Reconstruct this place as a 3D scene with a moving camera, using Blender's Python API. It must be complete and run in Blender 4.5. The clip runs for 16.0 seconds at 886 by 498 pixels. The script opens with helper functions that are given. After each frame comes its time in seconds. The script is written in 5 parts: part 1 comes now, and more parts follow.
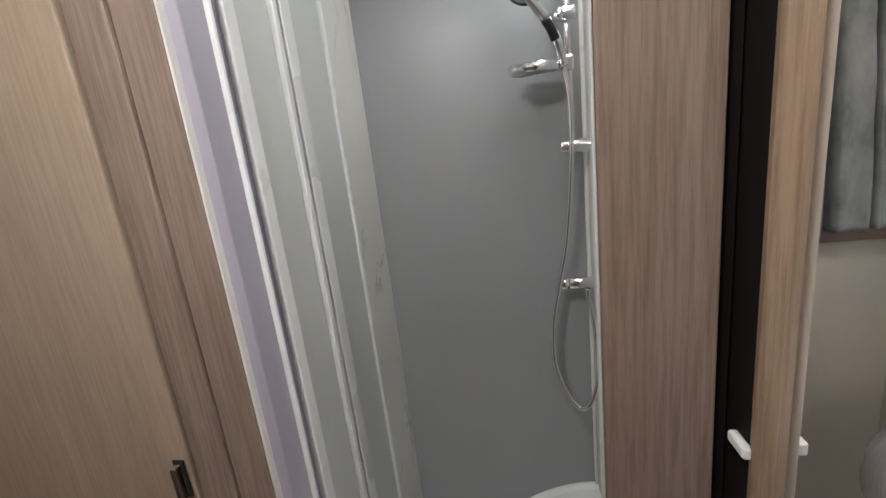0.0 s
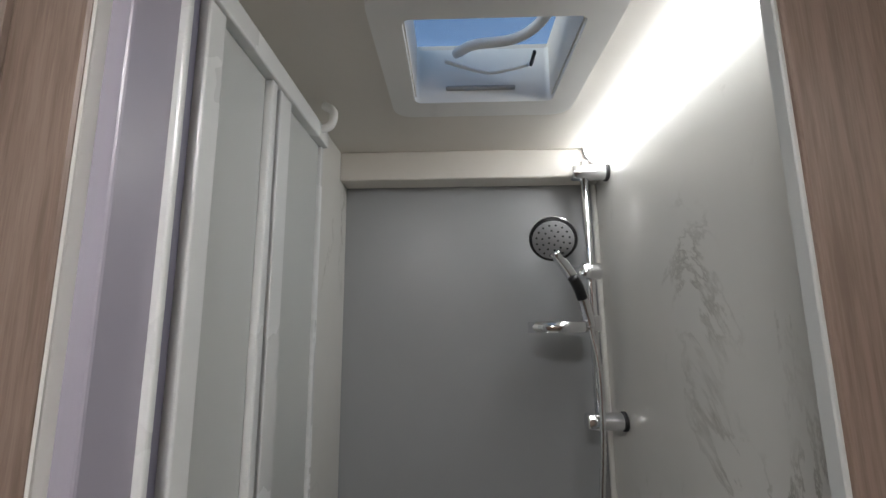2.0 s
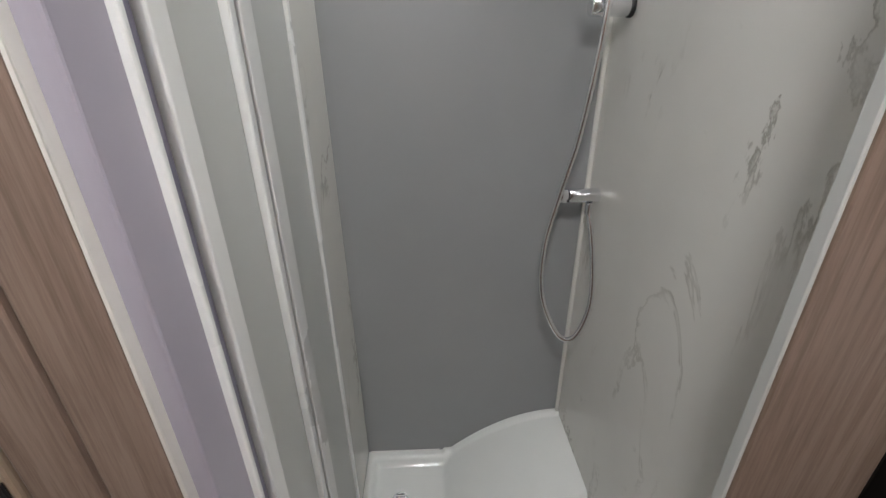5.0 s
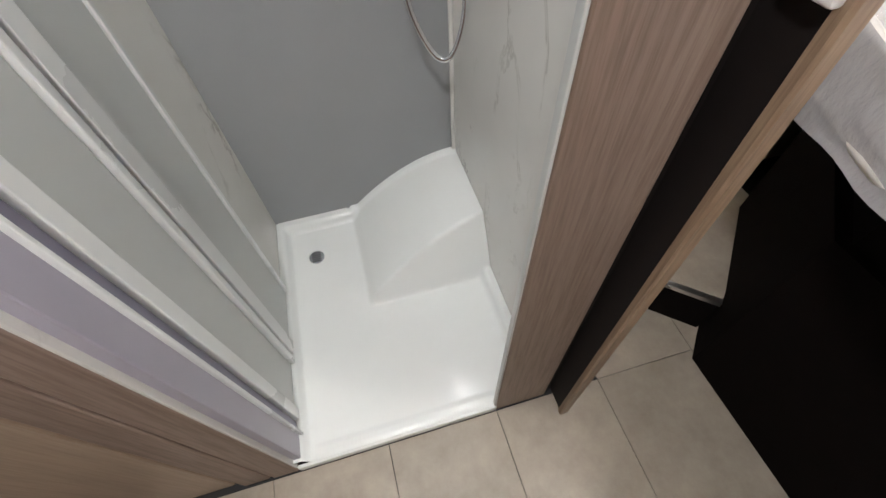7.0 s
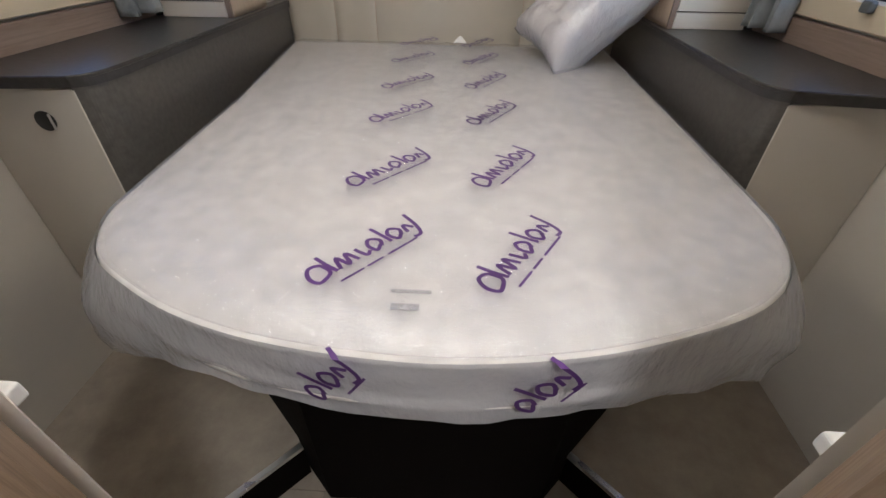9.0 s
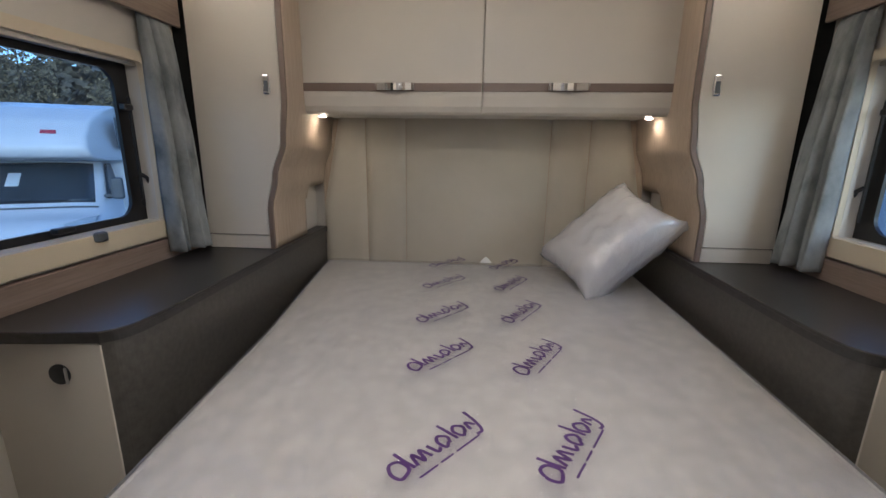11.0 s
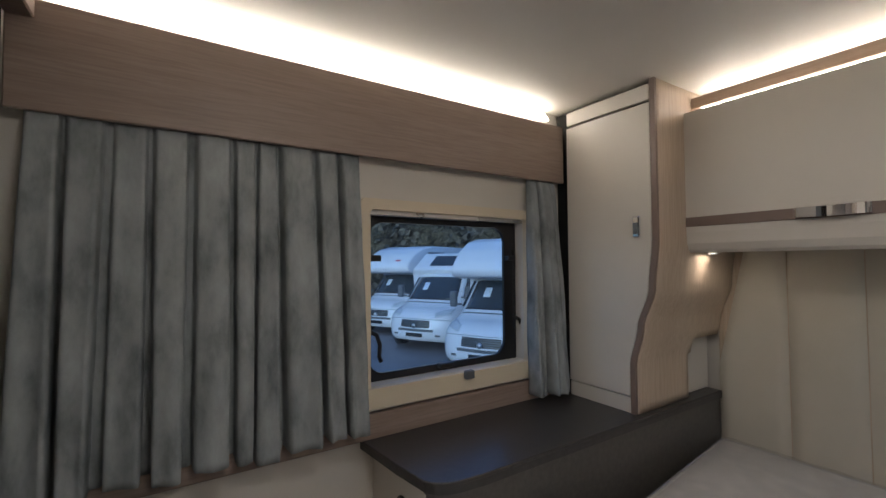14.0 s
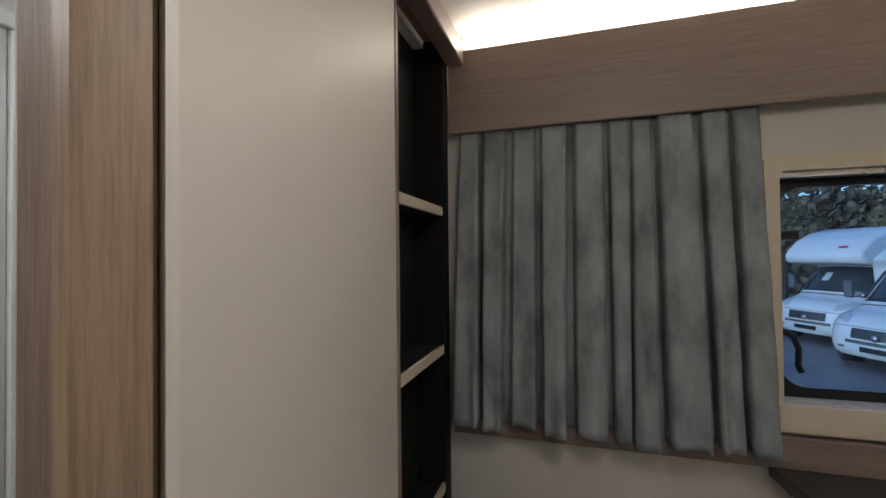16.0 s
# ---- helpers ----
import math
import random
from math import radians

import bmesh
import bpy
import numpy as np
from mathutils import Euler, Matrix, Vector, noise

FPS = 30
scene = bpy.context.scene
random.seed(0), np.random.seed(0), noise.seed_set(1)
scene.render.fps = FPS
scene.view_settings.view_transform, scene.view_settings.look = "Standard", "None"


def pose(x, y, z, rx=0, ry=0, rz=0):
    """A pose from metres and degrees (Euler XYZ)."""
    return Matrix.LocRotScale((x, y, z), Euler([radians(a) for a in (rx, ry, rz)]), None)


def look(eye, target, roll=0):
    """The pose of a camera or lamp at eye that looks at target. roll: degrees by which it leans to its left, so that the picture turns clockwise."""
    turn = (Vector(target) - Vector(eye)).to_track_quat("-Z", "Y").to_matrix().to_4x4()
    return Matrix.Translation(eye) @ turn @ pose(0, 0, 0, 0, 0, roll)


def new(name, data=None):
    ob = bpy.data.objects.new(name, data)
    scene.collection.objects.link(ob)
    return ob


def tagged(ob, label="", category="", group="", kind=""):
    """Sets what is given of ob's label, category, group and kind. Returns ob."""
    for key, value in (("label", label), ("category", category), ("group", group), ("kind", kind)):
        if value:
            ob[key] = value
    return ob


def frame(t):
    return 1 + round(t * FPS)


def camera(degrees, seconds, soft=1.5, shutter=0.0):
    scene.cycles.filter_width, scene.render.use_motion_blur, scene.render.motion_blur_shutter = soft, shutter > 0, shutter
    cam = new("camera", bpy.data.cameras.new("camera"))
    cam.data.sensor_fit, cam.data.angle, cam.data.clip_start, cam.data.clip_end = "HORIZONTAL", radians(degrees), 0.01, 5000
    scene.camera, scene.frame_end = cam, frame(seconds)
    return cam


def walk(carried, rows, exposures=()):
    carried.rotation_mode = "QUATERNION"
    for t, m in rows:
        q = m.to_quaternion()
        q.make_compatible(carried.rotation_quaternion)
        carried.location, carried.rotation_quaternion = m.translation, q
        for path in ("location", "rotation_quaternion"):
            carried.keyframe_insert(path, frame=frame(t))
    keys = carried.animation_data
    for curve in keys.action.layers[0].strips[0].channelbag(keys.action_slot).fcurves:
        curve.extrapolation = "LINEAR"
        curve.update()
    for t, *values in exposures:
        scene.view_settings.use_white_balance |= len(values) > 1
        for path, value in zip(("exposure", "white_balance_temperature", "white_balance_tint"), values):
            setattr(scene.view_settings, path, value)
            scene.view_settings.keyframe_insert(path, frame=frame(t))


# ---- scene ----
cam = camera(92.7, 16.0)
PATH = [
    (0, (0.25, -0.268, 1.433), (-1.666, -0.604, 0.97), -6.7),
    (0.5, (0.176, -0.34, 1.483), (-1.803, -0.521, 1.258), -1.2),
    (1, (0.064, -0.385, 1.594), (-1.925, -0.524, 1.749), -1.0),
    (1.5, (0.02, -0.413, 1.645), (-1.952, -0.495, 1.967), -0.9),
    (2, (0.008, -0.411, 1.619), (-1.964, -0.457, 1.946), -0.5),
    (2.5, (-0.002, -0.411, 1.568), (-1.996, -0.439, 1.72), 0.5),
    (3, (-0.014, -0.413, 1.511), (-2.013, -0.426, 1.458), 0.8),
    (3.5, (-0.016, -0.407, 1.469), (-1.994, -0.428, 1.177), 0.6),
    (4, (-0.025, -0.456, 1.405), (-1.961, -0.384, 0.908), -1.0),
    (6.5, (0.009, -0.429, 1.221), (-1.35, -0.353, -0.244), 0.5),
    (6.8, (-0.013, -0.395, 1.189), (-1.218, -0.22, -0.398), -1.3),
    (7, (-0.014, -0.342, 1.178), (-1.141, -0.085, -0.455), -3.8),
    (7.5, (-0.043, -0.233, 1.182), (-0.917, 0.437, -0.487), -4.6),
    (8, (0.048, -0.168, 1.216), (-0.513, 0.918, -0.367), -3.3),
    (8.5, (0.072, -0.13, 1.273), (-0.147, 1.255, -0.153), 0.1),
    (9, (0.088, -0.11, 1.319), (0.008, 1.48, 0.109), 0.9),
    (9.5, (0.058, -0.064, 1.364), (-0.009, 1.669, 0.368), 1.2),
    (11.8, (-0.021, 0.139, 1.482), (-0.345, 2.103, 1.291), -0.4),
    (12, (-0.013, 0.171, 1.5), (-0.437, 2.122, 1.381), -0.7),
    (12.5, (-0.003, 0.235, 1.528), (-0.699, 2.11, 1.514), -0.6),
    (13, (0.0, 0.272, 1.54), (-1.06, 1.968, 1.578), 0.1),
    (13.5, (0.017, 0.304, 1.531), (-1.404, 1.71, 1.604), -0.2),
    (14, (0.026, 0.33, 1.531), (-1.651, 1.418, 1.594), -0.4),
    (14.5, (0.019, 0.341, 1.517), (-1.87, 0.994, 1.591), -0.5),
    (15, (0.014, 0.351, 1.517), (-1.982, 0.464, 1.58), -0.5),
    (15.5, (0.001, 0.359, 1.512), (-1.97, 0.023, 1.554), -0.4),
    (16, (0.005, 0.366, 1.509), (-1.911, -0.206, 1.537), -0.6),
]
EXPOSURES = [(0, 1.45), (0.5, 1.35), (1, 0.85), (1.5, 0.65), (2.5, 0.7), (3.5, 1.1), (4, 1.3), (6.5, 2.1), (7, 2.2), (8, 1.65), (9, 1.55), (9.5, 1.4), (12, 0.95), (13, 0.85), (14, 0.7), (15, 0.65), (16, 0.65)]
walk(cam, [(t, look(eye, target, roll)) for t, eye, target, roll in PATH], EXPOSURES)

# ---- light ----
world = bpy.data.worlds.new("world")
scene.world = world
world.use_nodes = True
wn = world.node_tree
sky = wn.nodes.new("ShaderNodeTexSky")
sky.sky_type = 'NISHITA'
sky.sun_disc = False
sky.sun_elevation = radians(18)
sky.sun_rotation = radians(150)
wn.links.new(sky.outputs[0], wn.nodes["Background"].inputs[0])
wn.nodes["Background"].inputs[1].default_value = 0.15
sun = new("sun", bpy.data.lights.new("sun", 'SUN'))
sun.data.energy = 0.5
sun.data.angle = radians(45)
sun.data.color = (1, 0.97, 0.93)
sun.matrix_world = look((0, 0, 8), (-4.0, 6.9, 6.3))

WARM = (1.0, 0.92, 0.82)
COOL = (0.97, 0.985, 1.0)

# ---- materials ----
def base_mat(name, color, rough=0.5, metal=0.0, spec=0.5):
    m = bpy.data.materials.new(name)
    m.use_nodes = True
    b = m.node_tree.nodes["Principled BSDF"]
    b.inputs["Base Color"].default_value = (*color, 1)
    b.inputs["Roughness"].default_value = rough
    b.inputs["Metallic"].default_value = metal
    b.inputs["Specular IOR Level"].default_value = spec
    return m, m.node_tree, b


def noise_node(nt, scale, detail=4, stretch=(1, 1, 1), rough=0.55):
    tc = nt.nodes.new("ShaderNodeTexCoord")
    mp = nt.nodes.new("ShaderNodeMapping")
    mp.inputs["Scale"].default_value = stretch
    n = nt.nodes.new("ShaderNodeTexNoise")
    n.inputs["Scale"].default_value = scale
    n.inputs["Detail"].default_value = detail
    n.inputs["Roughness"].default_value = rough
    nt.links.new(tc.outputs["Object"], mp.inputs[0])
    nt.links.new(mp.outputs[0], n.inputs["Vector"])
    return n


def ramp(nt, src, stops):
    r = nt.nodes.new("ShaderNodeValToRGB")
    while len(r.color_ramp.elements) < len(stops):
        r.color_ramp.elements.new(0.5)
    for e, (p, c) in zip(r.color_ramp.elements, stops):
        e.position = p
        e.color = (*c, 1)
    nt.links.new(src, r.inputs[0])
    return r


def mixed(nt, fac, a, b, mode='MIX'):
    x = nt.nodes.new("ShaderNodeMix")
    x.data_type = 'RGBA'
    x.blend_type = mode
    if isinstance(fac, float):
        x.inputs[0].default_value = fac
    else:
        nt.links.new(fac, x.inputs[0])
    nt.links.new(a, x.inputs[6])
    nt.links.new(b, x.inputs[7])
    return x.outputs[2]


def bump(nt, b, src, strength=0.2, dist=0.002):
    k = nt.nodes.new("ShaderNodeBump")
    k.inputs["Strength"].default_value = strength
    k.inputs["Distance"].default_value = dist
    nt.links.new(src, k.inputs["Height"])
    nt.links.new(k.outputs[0], b.inputs["Normal"])


def plain(name, color, rough=0.5, metal=0.0, vary=0.12, scale=3.0, grain=0.06, spec=0.5, gscale=350):
    m, nt, b = base_mat(name, color, rough, metal, spec)
    n = noise_node(nt, scale, 5)
    lo = tuple(c * (1 - vary) for c in color)
    hi = tuple(min(1, c * (1 + vary)) for c in color)
    r = ramp(nt, n.outputs[0], [(0.3, lo), (0.7, hi)])
    nt.links.new(r.outputs[0], b.inputs["Base Color"])
    if grain:
        g = noise_node(nt, gscale, 3)
        bump(nt, b, g.outputs[0], grain, 0.001)
    mr = nt.nodes.new("ShaderNodeMapRange")
    mr.inputs[3].default_value = max(0.02, rough - 0.07)
    mr.inputs[4].default_value = min(1, rough + 0.07)
    nt.links.new(n.outputs[0], mr.inputs[0])
    nt.links.new(mr.outputs[0], b.inputs["Roughness"])
    return m


def wood(name, dark, light, axis='z', rough=0.45, fine=1.0, grain=0.75):
    m, nt, b = base_mat(name, light, rough)
    st = {'z': (1, 1, 0.045), 'y': (1, 0.045, 1), 'x': (0.045, 1, 1)}[axis]
    broad = noise_node(nt, 9, 6, st, 0.6)
    thin = noise_node(nt, 170 * fine, 4, st, 0.7)
    broad.inputs["Distortion"].default_value = 0.9
    a = ramp(nt, broad.outputs[0], [(0.3, dark), (0.5, tuple((p + q) / 2 for p, q in zip(dark, light))), (0.7, light)])
    c = ramp(nt, thin.outputs[0], [(0.36, (0.60, 0.56, 0.53)), (0.58, (1, 1, 1))])
    nt.links.new(mixed(nt, grain, a.outputs[0], c.outputs[0], 'MULTIPLY'), b.inputs["Base Color"])
    bump(nt, b, thin.outputs[0], 0.12, 0.0008)
    return m


def glow(name, color, strength):
    m = bpy.data.materials.new(name)
    m.use_nodes = True
    nt = m.node_tree
    nt.nodes.clear()
    e = nt.nodes.new("ShaderNodeEmission")
    o = nt.nodes.new("ShaderNodeOutputMaterial")
    e.inputs[0].default_value = (*color, 1)
    e.inputs[1].default_value = strength
    nt.links.new(e.outputs[0], o.inputs[0])
    return m


def sheer(name, color, clear, rough, tint=(1, 1, 1)):
    """Thin clear sheet: mostly see-through, with a glossy coat."""
    m = bpy.data.materials.new(name)
    m.use_nodes = True
    nt = m.node_tree
    b = nt.nodes["Principled BSDF"]
    b.inputs["Base Color"].default_value = (*color, 1)
    b.inputs["Roughness"].default_value = rough
    t = nt.nodes.new("ShaderNodeBsdfTransparent")
    t.inputs[0].default_value = (*tint, 1)
    x = nt.nodes.new("ShaderNodeMixShader")
    x.inputs[0].default_value = clear
    nt.links.new(b.outputs[0], x.inputs[1])
    nt.links.new(t.outputs[0], x.inputs[2])
    nt.links.new(x.outputs[0], nt.nodes["Material Output"].inputs[0])
    return m, nt, b


def gloss_coat(m, rough, weight):
    """Thin reflecting coat on a clear sheet."""
    nt = m.node_tree
    out_ = nt.nodes["Material Output"]
    under_ = out_.inputs[0].links[0].from_socket
    bumps = [n_ for n_ in nt.nodes if n_.bl_idname == "ShaderNodeBump"]
    gl = nt.nodes.new("ShaderNodeBsdfGlossy")
    gl.inputs["Roughness"].default_value = rough
    for k_ in bumps:
        nt.links.new(k_.outputs[0], gl.inputs["Normal"])
    x = nt.nodes.new("ShaderNodeMixShader")
    x.inputs[0].default_value = weight
    nt.links.new(under_, x.inputs[1])
    nt.links.new(gl.outputs[0], x.inputs[2])
    nt.links.new(x.outputs[0], out_.inputs[0])


M = {}
M["wood"] = wood("oak_laminate", (0.215, 0.155, 0.122), (0.315, 0.238, 0.195))
M["wood_h"] = wood("oak_laminate_lengthwise", (0.245, 0.18, 0.147), (0.325, 0.248, 0.207), 'y', grain=0.4)
M["wood_x"] = wood("oak_laminate_across", (0.27, 0.20, 0.155), (0.37, 0.28, 0.22), 'x', grain=0.4)
M["wood_light"] = wood("pale_oak_panel", (0.47, 0.37, 0.28), (0.54, 0.435, 0.335), grain=0.35)
M["wood_edge"] = wood("oak_edging", (0.24, 0.165, 0.105), (0.33, 0.235, 0.16))
M["door_oak"] = wood("pale_door_oak", (0.36, 0.275, 0.20), (0.46, 0.36, 0.27), rough=0.4, grain=0.4)
M["brown"] = plain("brown_band", (0.20, 0.145, 0.12), 0.4)
M["cream"] = plain("cream_laminate", (0.62, 0.575, 0.51), 0.45, vary=0.04, scale=2)
M["cream_wall"] = plain("cream_wall_lining", (0.62, 0.58, 0.52), 0.55, vary=0.05)
M["ceiling"] = plain("ceiling_lining", (0.70, 0.665, 0.61), 0.6, vary=0.04, grain=0.1)
M["frame_beige"] = plain("beige_window_frame", (0.66, 0.57, 0.43), 0.4, vary=0.05)
M["grey_panel"] = plain("grey_shower_panel", (0.30, 0.31, 0.315), 0.33, vary=0.06, scale=1.5, grain=0.05)
M["white_plastic"] = plain("white_plastic", (0.80, 0.80, 0.78), 0.3, vary=0.03)
M["tray"] = plain("white_tray_acrylic", (0.80, 0.82, 0.80), 0.16, vary=0.03, grain=0.02)
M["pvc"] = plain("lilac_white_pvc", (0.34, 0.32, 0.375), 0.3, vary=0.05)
# same PVC in a darker colour, standing in for shade in recesses
M["pvc_shade"] = plain("shaded_pvc_groove", (0.20, 0.19, 0.25), 0.35, vary=0.05)
M["profile"] = plain("white_profile", (0.68, 0.69, 0.68), 0.28, vary=0.03)
M["frost"] = plain("frosted_panel", (0.50, 0.515, 0.50), 0.38, vary=0.04, scale=1.2, grain=0.15)
M["chrome"] = plain("chrome", (0.82, 0.83, 0.85), 0.09, 1.0, vary=0.03, grain=0)
M["steel"] = plain("brushed_steel", (0.62, 0.62, 0.62), 0.28, 1.0)
M["black"] = plain("black_plastic", (0.012, 0.012, 0.013), 0.35)
M["rubber"] = plain("black_rubber", (0.015, 0.015, 0.016), 0.6)
M["dark_panel"] = plain("dark_brown_board", (0.030, 0.022, 0.019), 0.45, vary=0.25, scale=20)
M["base_black"] = plain("black_bed_base", (0.005, 0.0035, 0.0032), 0.75, vary=0.25, scale=25, spec=0.06)
M["jamb"] = plain("dark_jamb", (0.009, 0.007, 0.0065), 0.6, spec=0.2)
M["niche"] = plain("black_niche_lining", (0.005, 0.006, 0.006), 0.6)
M["counter"] = plain("anthracite_counter", (0.040, 0.037, 0.036), 0.32, vary=0.25, scale=60, grain=0.12)
M["side"] = plain("anthracite_side_panel", (0.085, 0.078, 0.070), 0.42, vary=0.2, scale=60)
M["head_grey"] = plain("grey_nozzle_plate", (0.42, 0.43, 0.44), 0.4)
M["purple"] = plain("purple_print", (0.075, 0.022, 0.14), 0.4, vary=0.2)
M["print_grey"] = plain("grey_print", (0.33, 0.32, 0.33), 0.5)
M["pillow"] = plain("white_pillow_bag", (0.74, 0.72, 0.69), 0.3, vary=0.05, scale=12, grain=0.9, gscale=22)
M["lamp"] = glow("lamp_diffuser", COOL, 7.0)
M["led"] = glow("led_diffuser", WARM, 8.0)
M["led_small"] = glow("led_strip_light", WARM, 14.0)
M["spot"] = glow("corridor_lamp_diffuser", (0.98, 0.97, 0.98), 46.0)
M["spot_dim"] = glow("bedroom_lamp_diffuser", (1.0, 0.95, 0.91), 24.0)
M["reading"] = glow("reading_lamp_lens", (1.0, 0.88, 0.74), 45.0)
M["carbody"] = plain("white_vehicle_paint", (0.74, 0.75, 0.77), 0.2, vary=0.03)
M["carglass"] = plain("dark_vehicle_glass", (0.045, 0.055, 0.065), 0.06, vary=0.2)
M["cargrey"] = plain("grey_vehicle_trim", (0.10, 0.11, 0.12), 0.4)
M["headlight"] = plain("headlight_lens", (0.55, 0.58, 0.6), 0.08, grain=0)
M["red"] = plain("red_emblem", (0.5, 0.05, 0.08), 0.4)
M["asphalt"] = plain("pale_gravel_yard", (0.24, 0.215, 0.21), 0.5, vary=0.3, scale=0.8, grain=0.3, gscale=60)
M["bark"] = plain("bark", (0.10, 0.08, 0.06), 0.9)
M["leaf"] = plain("autumn_leaves", (0.20, 0.155, 0.09), 0.8, vary=0.5, scale=2)
M["hedge"] = plain("far_hedge", (0.19, 0.155, 0.11), 0.9, vary=0.4, scale=3)
M["plate"] = plain("pale_plate", (0.62, 0.66, 0.7), 0.4)

# marble panel with thin slanting veins
m, nt, b = base_mat("marble_panel", (0.66, 0.66, 0.63), 0.22)
n1 = noise_node(nt, 3.2, 7, (1, 1, 0.4), 0.62)
n1.inputs["Distortion"].default_value = 1.4
vein = ramp(nt, n1.outputs[0], [(0.478, (1, 1, 1)), (0.5, (0.50, 0.49, 0.46)), (0.512, (1, 1, 1))])
n2 = noise_node(nt, 3.0, 4)
mask = ramp(nt, n2.outputs[0], [(0.50, (0, 0, 0)), (0.66, (1, 1, 1))])
n3 = noise_node(nt, 1.6, 5)
cloud = ramp(nt, n3.outputs[0], [(0.3, (0.64, 0.635, 0.60)), (0.7, (0.76, 0.75, 0.71))])
veined = mixed(nt, 1.0, cloud.outputs[0], vein.outputs[0], 'MULTIPLY')
nt.links.new(mixed(nt, mask.outputs[0], cloud.outputs[0], veined), b.inputs["Base Color"])
M["marble"] = m

# vinyl floor tile, cloudy beige
m, nt, b = base_mat("vinyl_tile", (0.40, 0.35, 0.28), 0.42)
n1 = noise_node(nt, 7, 8, (1, 1, 1), 0.7)
c1 = ramp(nt, n1.outputs[0], [(0.3, (0.31, 0.265, 0.215)), (0.7, (0.47, 0.41, 0.335))])
oi = nt.nodes.new("ShaderNodeObjectInfo")
rr = ramp(nt, oi.outputs["Random"], [(0, (0.84, 0.84, 0.84)), (1, (1.0, 1.0, 1.0))])
nt.links.new(mixed(nt, 1.0, c1.outputs[0], rr.outputs[0], 'MULTIPLY'), b.inputs["Base Color"])
g = noise_node(nt, 120, 4)
bump(nt, b, g.outputs[0], 0.15, 0.001)
M["tile"] = m

# velvet curtain with brushed patches
m, nt, b = base_mat("grey_velvet", (0.20, 0.20, 0.19), 0.75)
n1 = noise_node(nt, 10, 6, (1, 1.6, 0.7), 0.6)
c1 = ramp(nt, n1.outputs[0], [(0.28, (0.12, 0.135, 0.142)), (0.5, (0.25, 0.268, 0.275)), (0.72, (0.34, 0.362, 0.37))])
nt.links.new(c1.outputs[0], b.inputs["Base Color"])
b.inputs["Specular IOR Level"].default_value = 0.15
g = noise_node(nt, 500, 2)
bump(nt, b, g.outputs[0], 0.2, 0.001)
M["velvet"] = m

# padded leatherette
m, nt, b = base_mat("beige_leatherette", (0.50, 0.46, 0.38), 0.45)
n1 = noise_node(nt, 3, 4)
c1 = ramp(nt, n1.outputs[0], [(0.3, (0.47, 0.43, 0.355)), (0.7, (0.54, 0.495, 0.415))])
nt.links.new(c1.outputs[0], b.inputs["Base Color"])
v = nt.nodes.new("ShaderNodeTexVoronoi")
v.inputs["Scale"].default_value = 260
tc = nt.nodes.new("ShaderNodeTexCoord")
nt.links.new(tc.outputs["Object"], v.inputs["Vector"])
bump(nt, b, v.outputs["Distance"], 0.15, 0.001)
M["leather"] = m

# quilted mattress cover
m, nt, b = base_mat("quilted_white_cover", (0.70, 0.68, 0.65), 0.8)
v = nt.nodes.new("ShaderNodeTexVoronoi")
v.feature = 'SMOOTH_F1'
v.inputs["Scale"].default_value = 24
tc = nt.nodes.new("ShaderNodeTexCoord")
nt.links.new(tc.outputs["Object"], v.inputs["Vector"])
# crease shade painted in: colour darkens where the quilting bump sinks
c1 = ramp(nt, v.outputs["Distance"], [(0.1, (0.71, 0.695, 0.66)), (0.6, (0.60, 0.585, 0.56))])
nt.links.new(c1.outputs[0], b.inputs["Base Color"])
bump(nt, b, v.outputs["Distance"], -0.9, 0.020)
M["quilt"] = m
M["mattress_side"] = plain("grey_mattress_border", (0.42, 0.40, 0.40), 0.8, vary=0.05, gscale=200, grain=0.2)

# crinkled clear plastic
m, nt, b = sheer("clear_film", (0.86, 0.86, 0.90), 0.80, 0.10, (0.97, 0.97, 0.985))
n1 = noise_node(nt, 16, 6, (2.2, 0.8, 1), 0.6)
n1.inputs["Distortion"].default_value = 0.2
bump(nt, b, n1.outputs[0], 1.0, 0.012)
M["film"] = m
M["film_loose"], nt, b = sheer("loose_clear_film", (0.82, 0.82, 0.86), 0.48, 0.12, (0.93, 0.93, 0.95))
n1 = noise_node(nt, 22, 5, (1, 1, 0.6), 0.6)
bump(nt, b, n1.outputs[0], 0.7, 0.012)
gloss_coat(M["film"], 0.08, 0.15)
gloss_coat(M["film_loose"], 0.14, 0.09)
# pane's grey-blue base colour stands in for haze of reflected room light
M["pane"], nt, b = sheer("acrylic_pane", (0.16, 0.19, 0.26), 0.92, 0.03, (0.60, 0.78, 1.0))
M["skypane"], nt, b = sheer("milky_hatch_dome", (0.7, 0.78, 0.9), 0.82, 0.2, (0.85, 0.93, 1.0))


# ---- building helpers ----
def part(name, bm, mat, parent=None, label="", smooth=False):
    me = bpy.data.meshes.new(name)
    if smooth:
        for f in bm.faces:
            f.smooth = True
    bm.to_mesh(me)
    bm.free()
    me.materials.append(M[mat])
    ob = new(name, me)
    if parent is not None:
        ob.parent = parent
        ob.matrix_parent_inverse = parent.matrix_basis.inverted()
    if label:
        ob["label"] = label
    return ob


def thing(name, at, label, category, group="", kind=""):
    e = new(name)
    e.empty_display_size = 0.05
    e.matrix_basis = pose(*at)
    return tagged(e, label, category, group, kind)


